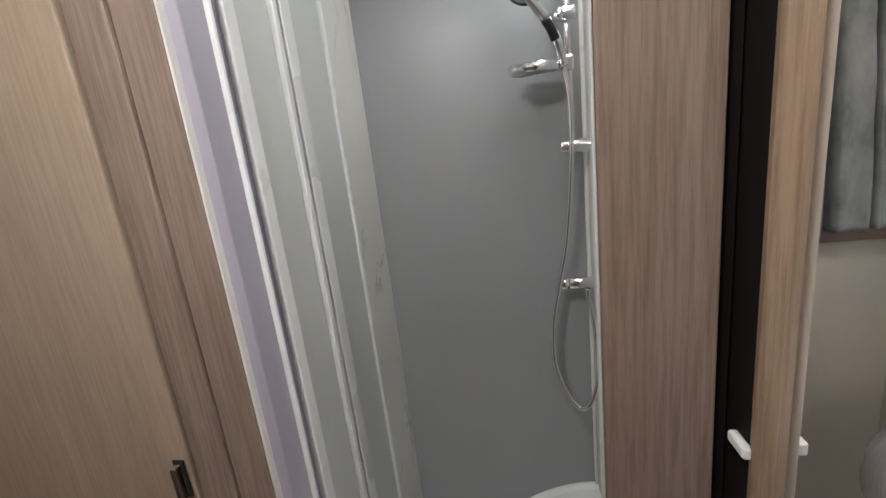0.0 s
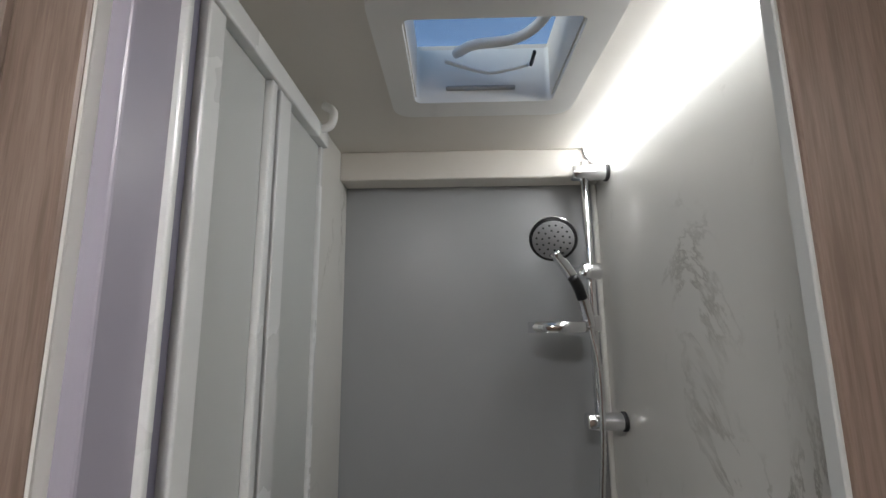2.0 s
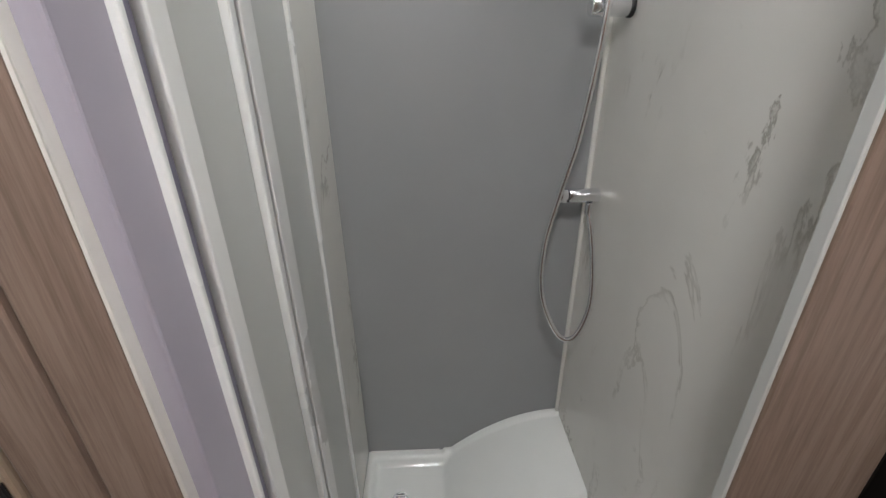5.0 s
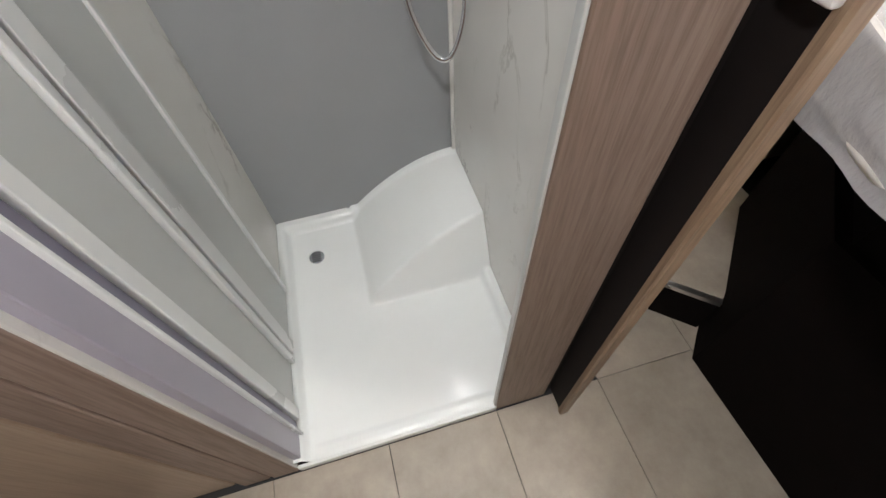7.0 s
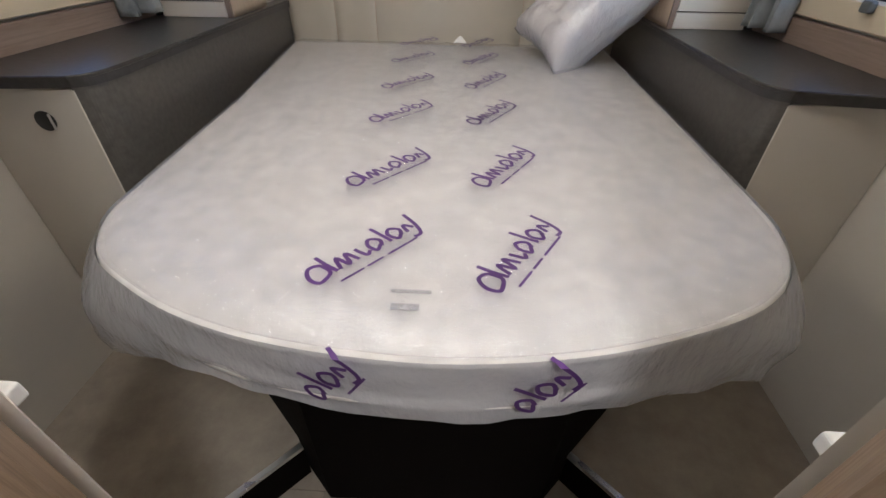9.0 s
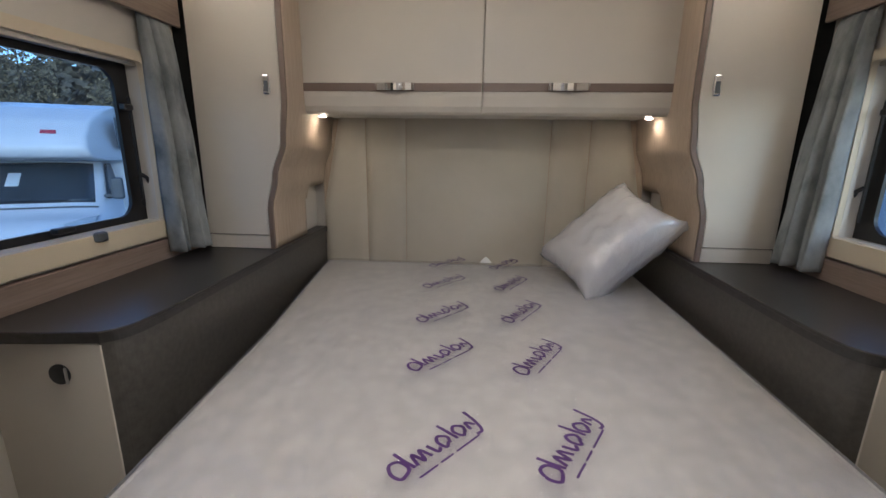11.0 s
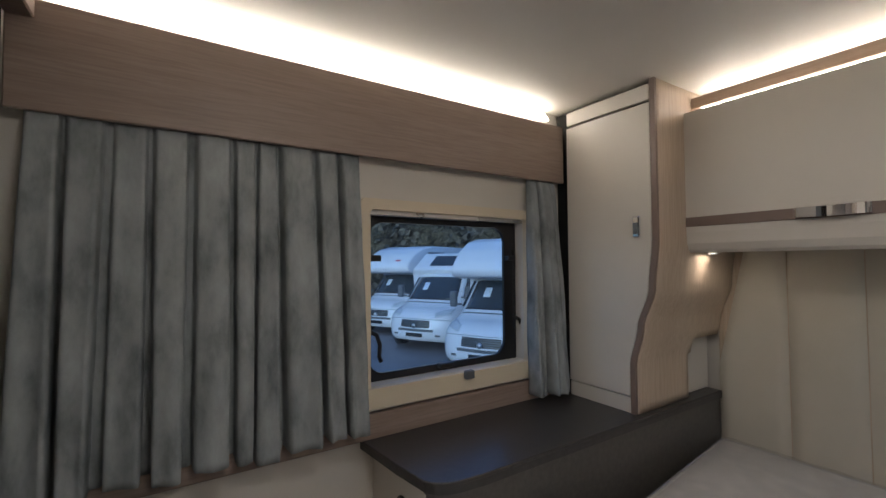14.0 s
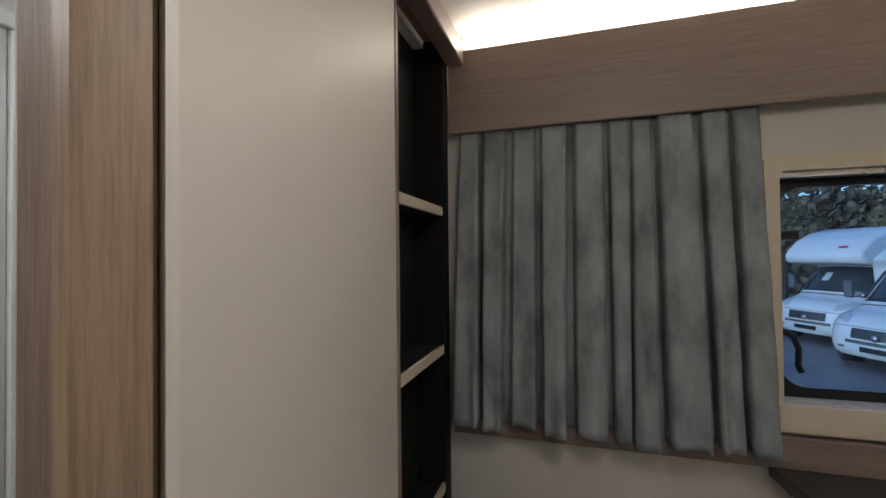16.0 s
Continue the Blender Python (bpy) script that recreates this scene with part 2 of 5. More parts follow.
def box(x0, x1, y0, y1, z0, z1, bev=0.002, seg=1, bm=None):
    bm = bm or bmesh.new()
    r = bmesh.ops.create_cube(bm, size=1)
    vs = r["verts"]
    for v in vs:
        v.co = Vector(((x0 + x1) / 2 + v.co.x * abs(x1 - x0), (y0 + y1) / 2 + v.co.y * abs(y1 - y0), (z0 + z1) / 2 + v.co.z * abs(z1 - z0)))
    if bev:
        es = list({e for v in vs for e in v.link_edges})
        bmesh.ops.bevel(bm, geom=es, offset=bev, segments=seg, affect='EDGES', profile=0.5)
    return bm


def extrude_poly(pts, z0, z1, bev=0.0, seg=2):
    """Upright prism over a plan outline."""
    bm = bmesh.new()
    lo = [bm.verts.new((x, y, z0)) for x, y in pts]
    hi = [bm.verts.new((x, y, z1)) for x, y in pts]
    n = len(pts)
    bm.faces.new(lo[::-1])
    top = bm.faces.new(hi)
    for i in range(n):
        bm.faces.new((lo[i], lo[(i + 1) % n], hi[(i + 1) % n], hi[i]))
    bmesh.ops.recalc_face_normals(bm, faces=bm.faces)
    if bev:
        bmesh.ops.bevel(bm, geom=list(top.edges), offset=bev, segments=seg, affect='EDGES', profile=0.5)
    return bm


def turned(bm, m):
    bmesh.ops.transform(bm, matrix=m, verts=bm.verts)
    return bm


def cyl(p, q, r, r2=None, seg=20, bev=0.0, bm=None):
    bm = bm or bmesh.new()
    p, q = Vector(p), Vector(q)
    d = q - p
    rot = d.to_track_quat('Z', 'Y').to_matrix().to_4x4()
    res = bmesh.ops.create_cone(bm, cap_ends=True, segments=seg, radius1=r, radius2=r if r2 is None else r2, depth=d.length, matrix=Matrix.Translation((p + q) / 2) @ rot)
    if bev:
        es = [e for e in {e for v in res["verts"] for e in v.link_edges} if any(len(f.verts) > 4 for f in e.link_faces)]
        bmesh.ops.bevel(bm, geom=es, offset=bev, segments=3, affect='EDGES', profile=0.5)
    return bm


def smooth_path(pts, n=8):
    pts = [Vector(p) for p in pts]
    out = []
    ext = [2 * pts[0] - pts[1]] + pts + [2 * pts[-1] - pts[-2]]
    for i in range(1, len(ext) - 2):
        a, b_, c, d = ext[i - 1:i + 3]
        for k in range(n):
            t = k / n
            out.append(0.5 * ((2 * b_) + (c - a) * t + (2 * a - 5 * b_ + 4 * c - d) * t * t + (3 * b_ - a - 3 * c + d) * t ** 3))
    out.append(pts[-1])
    return out


def tube(pts, r, seg=8, bm=None, ribs=0.0):
    bm = bm or bmesh.new()
    rings = []
    for i, p in enumerate(pts):
        d = (pts[min(i + 1, len(pts) - 1)] - pts[max(i - 1, 0)]).normalized()
        u = d.orthogonal().normalized() if not rings else (u - d * u.dot(d)).normalized()
        w = d.cross(u)
        rad = r * (1 + (ribs if i % 2 else -ribs))
        rings.append([bm.verts.new(p + rad * (math.cos(2 * math.pi * k / seg) * u + math.sin(2 * math.pi * k / seg) * w)) for k in range(seg)])
    for a, c in zip(rings, rings[1:]):
        for k in range(seg):
            bm.faces.new((a[k], a[(k + 1) % seg], c[(k + 1) % seg], c[k]))
    bm.faces.new(rings[0][::-1])
    bm.faces.new(rings[-1])
    return bm


def rounded_rect(w, h, r, seg=6):
    pts = []
    for cx, cy, a0 in ((w / 2 - r, h / 2 - r, 0), (-w / 2 + r, h / 2 - r, 90), (-w / 2 + r, -h / 2 + r, 180), (w / 2 - r, -h / 2 + r, 270)):
        for k in range(seg + 1):
            a = radians(a0 + 90 * k / seg)
            pts.append((cx + r * math.cos(a), cy + r * math.sin(a)))
    return pts


def ring_prism(outer, inner, z0, z1):
    """Flat frame between two outlines with the same count of points."""
    bm = bmesh.new()
    n = len(outer)
    rows = [[bm.verts.new((x, y, z)) for x, y in o] for o, z in ((outer, z0), (outer, z1), (inner, z1), (inner, z0))]
    for a, c in zip(rows, rows[1:] + rows[:1]):
        for i in range(n):
            bm.faces.new((a[i], a[(i + 1) % n], c[(i + 1) % n], c[i]))
    bmesh.ops.recalc_face_normals(bm, faces=bm.faces)
    return bm


def setting(name, bm, mat, label="", category=""):
    return tagged(part(name, bm, mat), label, category, "", "structure")


# upright plane of a side wall: (a, b, c) -> world, c towards the room
def on_wall(s):
    return Matrix(((0, 0, -s, s * 1.085), (1, 0, 0, 0), (0, 1, 0, 0), (0, 0, 0, 1)))


# ---- structure ----
CEIL = 2.09
SH_CEIL = 2.03
WY0, WY1, WZ0, WZ1 = 0.80, 1.39, 1.185, 1.685     # window opening

setting("floor", box(-1.2, 1.2, -2.3, 2.2, -0.12, -0.006, 0), "rubber", "dark subfloor under the floor covering", "floor")
setting("wall_rear", box(-1.2, 1.2, 2.10, 2.16, -0.1, 2.2, 0), "cream_wall", "cream lined rear wall behind the bed head", "wall")
setting("wall_front", box(-1.2, 1.2, -2.26, -2.2, -0.1, 2.2, 0), "cream_wall", "cream lined end wall of the corridor", "wall")
setting("ceiling", box(-1.2, 1.2, 1.285, 2.16, CEIL, CEIL + 0.05, 0), "ceiling", "matt cream ceiling lining", "ceiling")
bm = bmesh.new()
for x0, x1, y0, y1 in ((-1.2, -0.25, 0.02, 1.285), (0.25, 1.2, 0.02, 1.285), (-0.25, 0.25, 0.02, 0.785)):
    box(x0, x1, y0, y1, CEIL, CEIL + 0.05, 0, 1, bm)
setting("ceiling_bedroom", bm, "ceiling", "matt cream ceiling lining round the roof hatch", "ceiling")
bm = bmesh.new()
for x0, x1, y0, y1 in ((-1.2, -0.735, -0.72, 0.02), (-0.505, -0.29, -0.72, 0.02), (-0.735, -0.505, -0.72, -0.475), (-0.735, -0.505, -0.225, 0.02)):
    box(x0, x1, y0, y1, SH_CEIL, SH_CEIL + 0.11, 0, 1, bm)
setting("ceiling_shower", bm, "ceiling", "matt cream shower ceiling", "ceiling")
setting("ceiling_corridor", box(-0.29, 1.2, -2.26, 0.02, CEIL, CEIL + 0.05, 0), "ceiling", "matt cream corridor ceiling", "ceiling")
setting("ceiling_washroom", box(-1.2, -0.29, -2.26, -0.72, CEIL, CEIL + 0.05, 0), "ceiling", "matt cream ceiling lining", "ceiling")

for s, nm in ((-1, "wall_left"), (1, "wall_right")):
    bm = bmesh.new()
    xa, xb = sorted((s * 1.085, s * 1.125))
    for y0, y1, z0, z1 in ((-2.2, WY0, -0.1, 2.2), (WY1, 2.10, -0.1, 2.2), (WY0, WY1, -0.1, WZ0), (WY0, WY1, WZ1, 2.2)):
        box(xa, xb, y0, y1, z0, z1, 0, 1, bm)
    setting(nm, bm, "cream_wall", "cream lined side wall with a window", "wall")

# ---- shower ----
setting("wall_shower_back", box(-1.083, -1.055, -0.72, 0.0, 0.0, SH_CEIL, 0), "grey_panel", "smooth grey shower back panel", "wall")
setting("wall_shower_side", box(-1.055, -0.294, -0.042, -0.016, 0.0, SH_CEIL, 0), "marble", "pale marble-look shower wall panel", "wall")
setting("wall_shower_screen_side", box(-1.055, -0.331, -0.715, -0.687, 0.0, SH_CEIL, 0), "marble", "pale marble-look shower wall panel", "wall")
setting("trim_shower_beam", box(-1.055, -0.985, -0.687, -0.042, 1.958, SH_CEIL, 0.003), "ceiling", "cream boxed beam under the shower ceiling", "trim")
setting("trim_corner", box(-1.055, -1.043, -0.054, -0.042, 0.1, 1.958, 0.003), "marble", "slim pale corner bead", "trim")

# round ceiling lamps
for lx_, yy, lname, lmat in ((0.28, -0.55, "corridor", "spot"), (0.02, 0.55, "bedroom", "spot_dim")):
    cl = thing("ceiling_lamp", (lx_, yy, CEIL), "flat round white ceiling lamp in the " + lname, "lamp", "ceiling lamps")
    part("diffuser", cyl((lx_, yy, CEIL - 0.001), (lx_, yy, CEIL - 0.016), 0.105, 0.095, 32), lmat, cl, "glowing round diffuser")
    part("rim", turned(ring_prism([(0.118 * math.cos(k * 0.19635), 0.118 * math.sin(k * 0.19635)) for k in range(32)], [(0.106 * math.cos(k * 0.19635), 0.106 * math.sin(k * 0.19635)) for k in range(32)], -0.012, -0.0005), pose(lx_, yy, CEIL)), "white_plastic", cl)

# posts at the shower opening
post = thing("door_post", (-0.30, -0.09, 0), "tall oak-laminate post beside the shower opening", "post")
part("post_body", box(-0.292, -0.278, -0.166, -0.027, 0, CEIL, 0.003, 2), "wood", post)
part("pocket_lining", box(-0.2935, -0.288, -0.0265, -0.0095, 0, 2.04, 0), "jamb", post, "dark lining of the door pocket")
part("shower_edging", box(-0.292, -0.279, -0.1705, -0.1665, 0, CEIL, 0.001), "frost", post, "white edging strip")
post = thing("door_frame", (-0.30, -0.75, 0), "oak-laminate washroom door frame of two boards", "door frame")
part("inner_board", box(-0.33, -0.278, -0.754, -0.6885, 0, CEIL, 0.004, 2), "wood", post)
part("outer_board", box(-0.335, -0.280, -0.826, -0.760, 0, CEIL, 0.005, 2), "wood", post)
part("joint_strip", box(-0.335, -0.291, -0.7595, -0.7545, 0, CEIL, 0), "jamb", post, "dark joint between the boards")
part("rubber_seal", box(-0.335, -0.300, -0.842, -0.827, 0, CEIL, 0.002), "dark_panel", post, "dark seal in the groove")
door = thing("door_washroom", (-0.30, -1.2, 0), "closed oak-laminate washroom door with a small latch", "door")
part("leaf", box(-0.335, -0.288, -1.55, -0.843, 0.01, 2.0, 0.004, 2), "door_oak", door)
lat = part("latch", box(-0.288, -0.268, -0.866, -0.853, 0.90, 0.965, 0.003, 2), "chrome", door, "small chrome latch")
part("latch_rose", box(-0.2875, -0.284, -0.872, -0.849, 0.895, 0.970, 0.0015), "black", lat)
part("header", box(-0.335, -0.288, -1.55, -0.843, 2.004, CEIL, 0.002), "wood", door)
setting("wall_washroom", box(-0.335, -0.295, -2.2, -1.553, 0, CEIL, 0), "wood", "oak-laminate corridor wall", "wall")

# shower tray with moulded corner seat
tray = thing("shower_tray", (-0.65, -0.37, 0), "glossy white acrylic shower tray with a moulded corner seat", "shower tray")
FX0, FX1, FY0, FY1 = -1.054, -0.283, -0.686, -0.043


def tray_height(x, y):
    h = 0.030
    edge = min(x - FX0, y - FY0, FY1 - y)
    if edge < 0.035:
        h = max(h, 0.062 if edge < 0.022 else 0.062 - 0.032 * (edge - 0.022) / 0.013)
    fe = FX1 - x
    if fe < 0.03:
        h = max(h, 0.034 if fe > 0.006 else 0.028)
    u = (y + 0.43) / 0.387
    if u > 0:
        u = min(1, u)
        sh = 0.030 + 0.195 * (math.sin(u * math.pi / 2) ** 0.85 if u > 0.06 else 0.0 + 2.15 * u)
        w = (-0.668 - x) / (0.014 + 0.085 * u)
        w = max(0, min(1, w))
        w = w ** 0.8 if w < 0.9 else 1 - (1 - 0.9 ** 0.8) * ((1 - w) / 0.1) ** 1.4
        h = max(h, 0.03 + (sh - 0.03) * w)
        if x - FX0 < 0.018:
            h += 0.010 * min(1, (0.018 - x + FX0) / 0.006) * w
    return h


bm = bmesh.new()
NX, NY = 110, 96
grid = [[bm.verts.new((FX0 + (FX1 - FX0) * i / NX, FY0 + (FY1 - FY0) * j / NY, tray_height(FX0 + (FX1 - FX0) * i / NX, FY0 + (FY1 - FY0) * j / NY))) for j in range(NY + 1)] for i in range(NX + 1)]
for i in range(NX):
    for j in range(NY):
        bm.faces.new((grid[i][j], grid[i + 1][j], grid[i + 1][j + 1], grid[i][j + 1]))
part("basin", bm, "tray", tray, smooth=True)
part("front_lip", box(-0.285, -0.276, -0.686, -0.165, 0.0, 0.029, 0.003, 2), "tray", tray)
for x in (-0.9,):
    part("seal_bead", box(-1.055, -1.049, -0.68, -0.44, 0.062, 0.067, 0.002), "white_plastic", tray)
dr = part("drain", cyl((-0.898, -0.571, 0.026), (-0.898, -0.571, 0.034), 0.026, bev=0.002), "chrome", tray, "round chrome drain")
for k in range(-2, 3):
    part("slot", box(-0.898 + k * 0.008 - 0.002, -0.898 + k * 0.008 + 0.002, -0.571 - 0.014, -0.571 + 0.014, 0.0335, 0.0352, 0), "black", dr)

# folded shower screen along the side wall
scr = thing("shower_screen", (-0.55, -0.67, 0.05), "folded white-framed shower screen with frosted panels", "shower screen")
SZ0, SZ1 = 0.065, 1.955


def upright(x0, x1, mat, depth, name, z0=SZ0, z1=SZ1, label=""):
    return part(name, box(min(x0, x1), max(x0, x1), -0.6865, -0.6865 + depth, z0, z1, 0.0025, 2), mat, scr, label)


upright(-0.3305, -0.2775, "marble", 0.002, "wall_strip", 0.034, SH_CEIL, "marble-look edge strip")
upright(-0.352, -0.291, "pvc", 0.020, "wall_profile", 0.034, SH_CEIL, "lilac-white wall profile")
upright(-0.3535, -0.345, "profile", 0.028, "profile_lip", 0.034, SH_CEIL)
# solid strip; the groove's shade is in its colour
upright(-0.381, -0.354, "pvc_shade", 0.016, "groove", 0.034, SH_CEIL, "groove strip with shade in its colour")
upright(-0.412, -0.381, "profile", 0.026, "stile")
upright(-0.534, -0.4125, "frost", 0.016, "panel", label="frosted plastic panel")
upright(-0.552, -0.5345, "profile", 0.026, "stile")
# solid strip coloured dark as the shade between the stiles
upright(-0.562, -0.5525, "pvc_shade", 0.014, "hinge_gap_shade")
upright(-0.604, -0.5625, "profile", 0.026, "stile")
upright(-0.768, -0.6045, "frost", 0.016, "panel", label="frosted plastic panel")
upright(-0.782, -0.7685, "profile", 0.022, "stile")
part("top_rail", box(-0.785, -0.382, -0.6868, -0.656, 1.9555, 1.988, 0.003, 2), "profile", scr)
part("hook", tube(smooth_path([(-0.742, -0.662, 1.975), (-0.742, -0.640, 1.985), (-0.742, -0.636, 2.012), (-0.742, -0.655, 2.026)], 5), 0.008, 10), "white_plastic", scr, "white plastic clip", True)

# shower lamp
lamp = thing("tube_lamp", (-0.62, -0.06, 2.0), "long white tube lamp along the shower ceiling corner", "lamp")
bm = bmesh.new()
arc = [(-0.0445 - 0.046 * math.cos(radians(a)), 2.0275 - 0.046 * math.sin(radians(a))) for a in range(0, 91, 10)] + [(-0.0445, 2.0275)]
ends = [[bm.verts.new((x, y, z)) for y, z in arc] for x in (-0.972, -0.345)]
for i in range(len(arc)):
    bm.faces.new((ends[0][i], ends[0][(i + 1) % len(arc)], ends[1][(i + 1) % len(arc)], ends[1][i]))
bmesh.ops.recalc_face_normals(bm, faces=bm.faces)
part("diffuser", bm, "lamp", lamp, "glowing white diffuser")
for x in (-0.982, -0.345):
    part("end_cap", turned(extrude_poly([(0.0, 0.0), (-0.048, 0.0), (-0.044, -0.020), (-0.034, -0.034), (-0.020, -0.044), (0.0, -0.048)], 0.0, 0.0095), Matrix(((0, 0, 1, x), (1, 0, 0, -0.0435), (0, 1, 0, 2.0285), (0, 0, 0, 1)))), "white_plastic", lamp)

# shower set
sset = thing("shower_set", (-0.96, -0.10, 1.4), "chrome shower rail with hand shower, soap dish and hose", "shower set")
RX, RY = -0.96, -0.098
part("rail", cyl((RX, RY, 1.38), (RX, RY, 1.985), 0.0095), "chrome", sset, smooth=True)
for z in (1.958, 1.398):
    br = part("bracket", cyl((RX, -0.044, z), (RX, -0.128, z), 0.0185, bev=0.005), "chrome", sset, smooth=True)
    part("washer", cyl((RX, -0.0425, z), (RX, -0.050, z), 0.0205), "rubber", br, "black rubber ring", True)
part("slider", cyl((RX + 0.012, -0.078, 1.722), (RX + 0.012, -0.124, 1.722), 0.019, bev=0.005), "chrome", sset, smooth=True)
part("slider_knob", cyl((RX - 0.005, -0.128, 1.722), (RX + 0.045, -0.118, 1.715), 0.013, 0.010), "chrome", sset, smooth=True)
hd = Vector((-0.870, -0.200, 1.782))
nrm = Vector((0.82, -0.22, -0.52)).normalized()
part("shower_head", cyl(hd - nrm * 0.020, hd, 0.040, 0.052, 32, 0.004), "chrome", sset, smooth=True)
part("rim", cyl(hd + nrm * 0.0005, hd + nrm * 0.004, 0.050, 0.048, 32), "black", sset, "black rim", True)
nz = part("nozzle_plate", cyl(hd + nrm * 0.0045, hd + nrm * 0.0065, 0.043, 0.042, 32), "head_grey", sset, "grey plate with dark nozzles", True)
u = nrm.orthogonal().normalized()
w = nrm.cross(u)
bm = bmesh.new()
for rr_, cnt in ((0.010, 5), (0.022, 10), (0.034, 16)):
    for k in range(cnt):
        a = 2 * math.pi * k / cnt + rr_ * 40
        c = hd + nrm * 0.0066 + rr_ * (math.cos(a) * u + math.sin(a) * w)
        cyl(c, c + nrm * 0.0012, 0.0022, seg=6, bm=bm)
part("nozzles", bm, "black", nz)
hpts = smooth_path([hd - nrm * 0.012 + Vector((0, 0.0, -0.03)), (-0.905, -0.160, 1.715), (-0.925, -0.132, 1.672), (-0.938, -0.118, 1.628), (-0.940, -0.112, 1.60)], 6)
part("handle", tube(hpts, 0.0125, 12), "chrome", sset, smooth=True)
part("grip_insert", tube(smooth_path([(-0.897, -0.156, 1.705), (-0.910, -0.141, 1.682), (-0.918, -0.132, 1.66)], 5), 0.0115, 10), "black", sset, "black grip insert", True)
# soap dish, an oval bowl on the rail
oval = [(0.062 * math.cos(2 * math.pi * k / 32), 0.047 * math.sin(2 * math.pi * k / 32)) for k in range(32)]
inn = [(0.93 * x, 0.91 * y) for x, y in oval]
dish = part("soap_dish", turned(ring_prism([(y, x) for x, y in oval], [(y, x) for x, y in inn], -0.011, 0.011), pose(-0.925, -0.188, 1.600)), "chrome", sset, "oval chrome soap dish", True)
part("dish_base", turned(extrude_poly([(0.92 * y, 0.92 * x) for x, y in oval], -0.009, -0.006), pose(-0.925, -0.188, 1.600)), "head_grey", dish)
part("dish_clamp", box(-0.977, -0.936, -0.122, -0.086, 1.588, 1.626, 0.006, 2), "chrome", sset)
hose = smooth_path([(-0.940, -0.112, 1.60), (-0.935, -0.100, 1.50), (-0.930, -0.105, 1.35), (-0.945, -0.122, 1.15), (-0.958, -0.145, 1.02), (-0.955, -0.172, 0.88), (-0.935, -0.172, 0.75), (-0.912, -0.128, 0.645), (-0.895, -0.088, 0.648), (-0.905, -0.056, 0.74), (-0.94, -0.056, 0.87), (-0.975, -0.066, 0.965)], 22)
part("hose", tube(hose, 0.0068, 8, ribs=0.07), "chrome", sset, "ribbed chrome hose", True)
mix = thing("shower_mixer", (-0.985, -0.09, 1.0), "chrome bar mixer tap on the shower wall", "mixer tap")
part("body", cyl((-0.985, -0.0425, 1.0), (-0.985, -0.118, 1.0), 0.0175, bev=0.002), "chrome", mix, smooth=True)
part("knob", cyl((-0.985, -0.120, 1.0), (-0.985, -0.142, 1.0), 0.0185, bev=0.004), "chrome", mix, smooth=True)
part("dot", box(-0.969, -0.966, -0.124, -0.119, 0.99, 0.996, 0), "black", mix)
part("outlet", cyl((-0.975, -0.066, 0.985), (-0.975, -0.066, 0.955), 0.009, bev=0.002), "chrome", mix, smooth=True)


# roof hatches
def hatch(name, cx, cy, wx, wy, z, label, blind):
    h = thing(name, (cx, cy, z), label, "roof hatch")
    o = rounded_rect(wx, wy, 0.035)
    i = rounded_rect(wx - 0.11, wy - 0.09, 0.012)
    part("frame", turned(ring_prism(o, i, -0.009, 0.004), pose(cx, cy, z)), "white_plastic", h, "white moulded frame", False)
    o2 = rounded_rect(wx - 0.085, wy - 0.065, 0.012)
    part("shaft", turned(ring_prism(o2, i, 0.004, 0.10), pose(cx, cy, z)), "cargrey" if blind else "white_plastic", h)
    part("dome", turned(extrude_poly(o2, 0.115, 0.12), pose(cx, cy, z)), "skypane", h, "milky clear dome").visible_shadow = False
    return h


hb = hatch("roof_hatch", -0.62, -0.35, 0.335, 0.345, SH_CEIL, "white framed roof hatch with a milky dome over the shower", False)
arm = smooth_path([(-0.70, -0.40, 2.10), (-0.655, -0.37, 2.085), (-0.64, -0.30, 2.085), (-0.60, -0.262, 2.09), (-0.545, -0.256, 2.10)], 6)
part("stay_arm", tube(arm, 0.009, 8), "white_plastic", hb, "white stay arm", True)
arm = smooth_path([(-0.685, -0.42, 2.075), (-0.70, -0.38, 2.07), (-0.715, -0.34, 2.07), (-0.705, -0.30, 2.07), (-0.70, -0.27, 2.075)], 6)
part("lock_lever", tube(arm, 0.0035, 8), "white_plastic", hb, "", True)
part("catch", box(-0.70, -0.66, -0.268, -0.262, 2.07, 2.078, 0.002), "black", hb)
part("catch_bar", box(-0.735, -0.725, -0.42, -0.29, 2.045, 2.052, 0.002), "head_grey", hb)
hb = hatch("roof_hatch", 0.0, 1.035, 0.57, 0.56, CEIL, "white framed roof hatch over the bed", True)
for y in (0.84, 1.235):
    part("blind_rail", box(-0.21, 0.21, y - 0.02, y + 0.015, CEIL + 0.004, CEIL + 0.04, 0.004), "cargrey", hb, "dark grey blind rail")

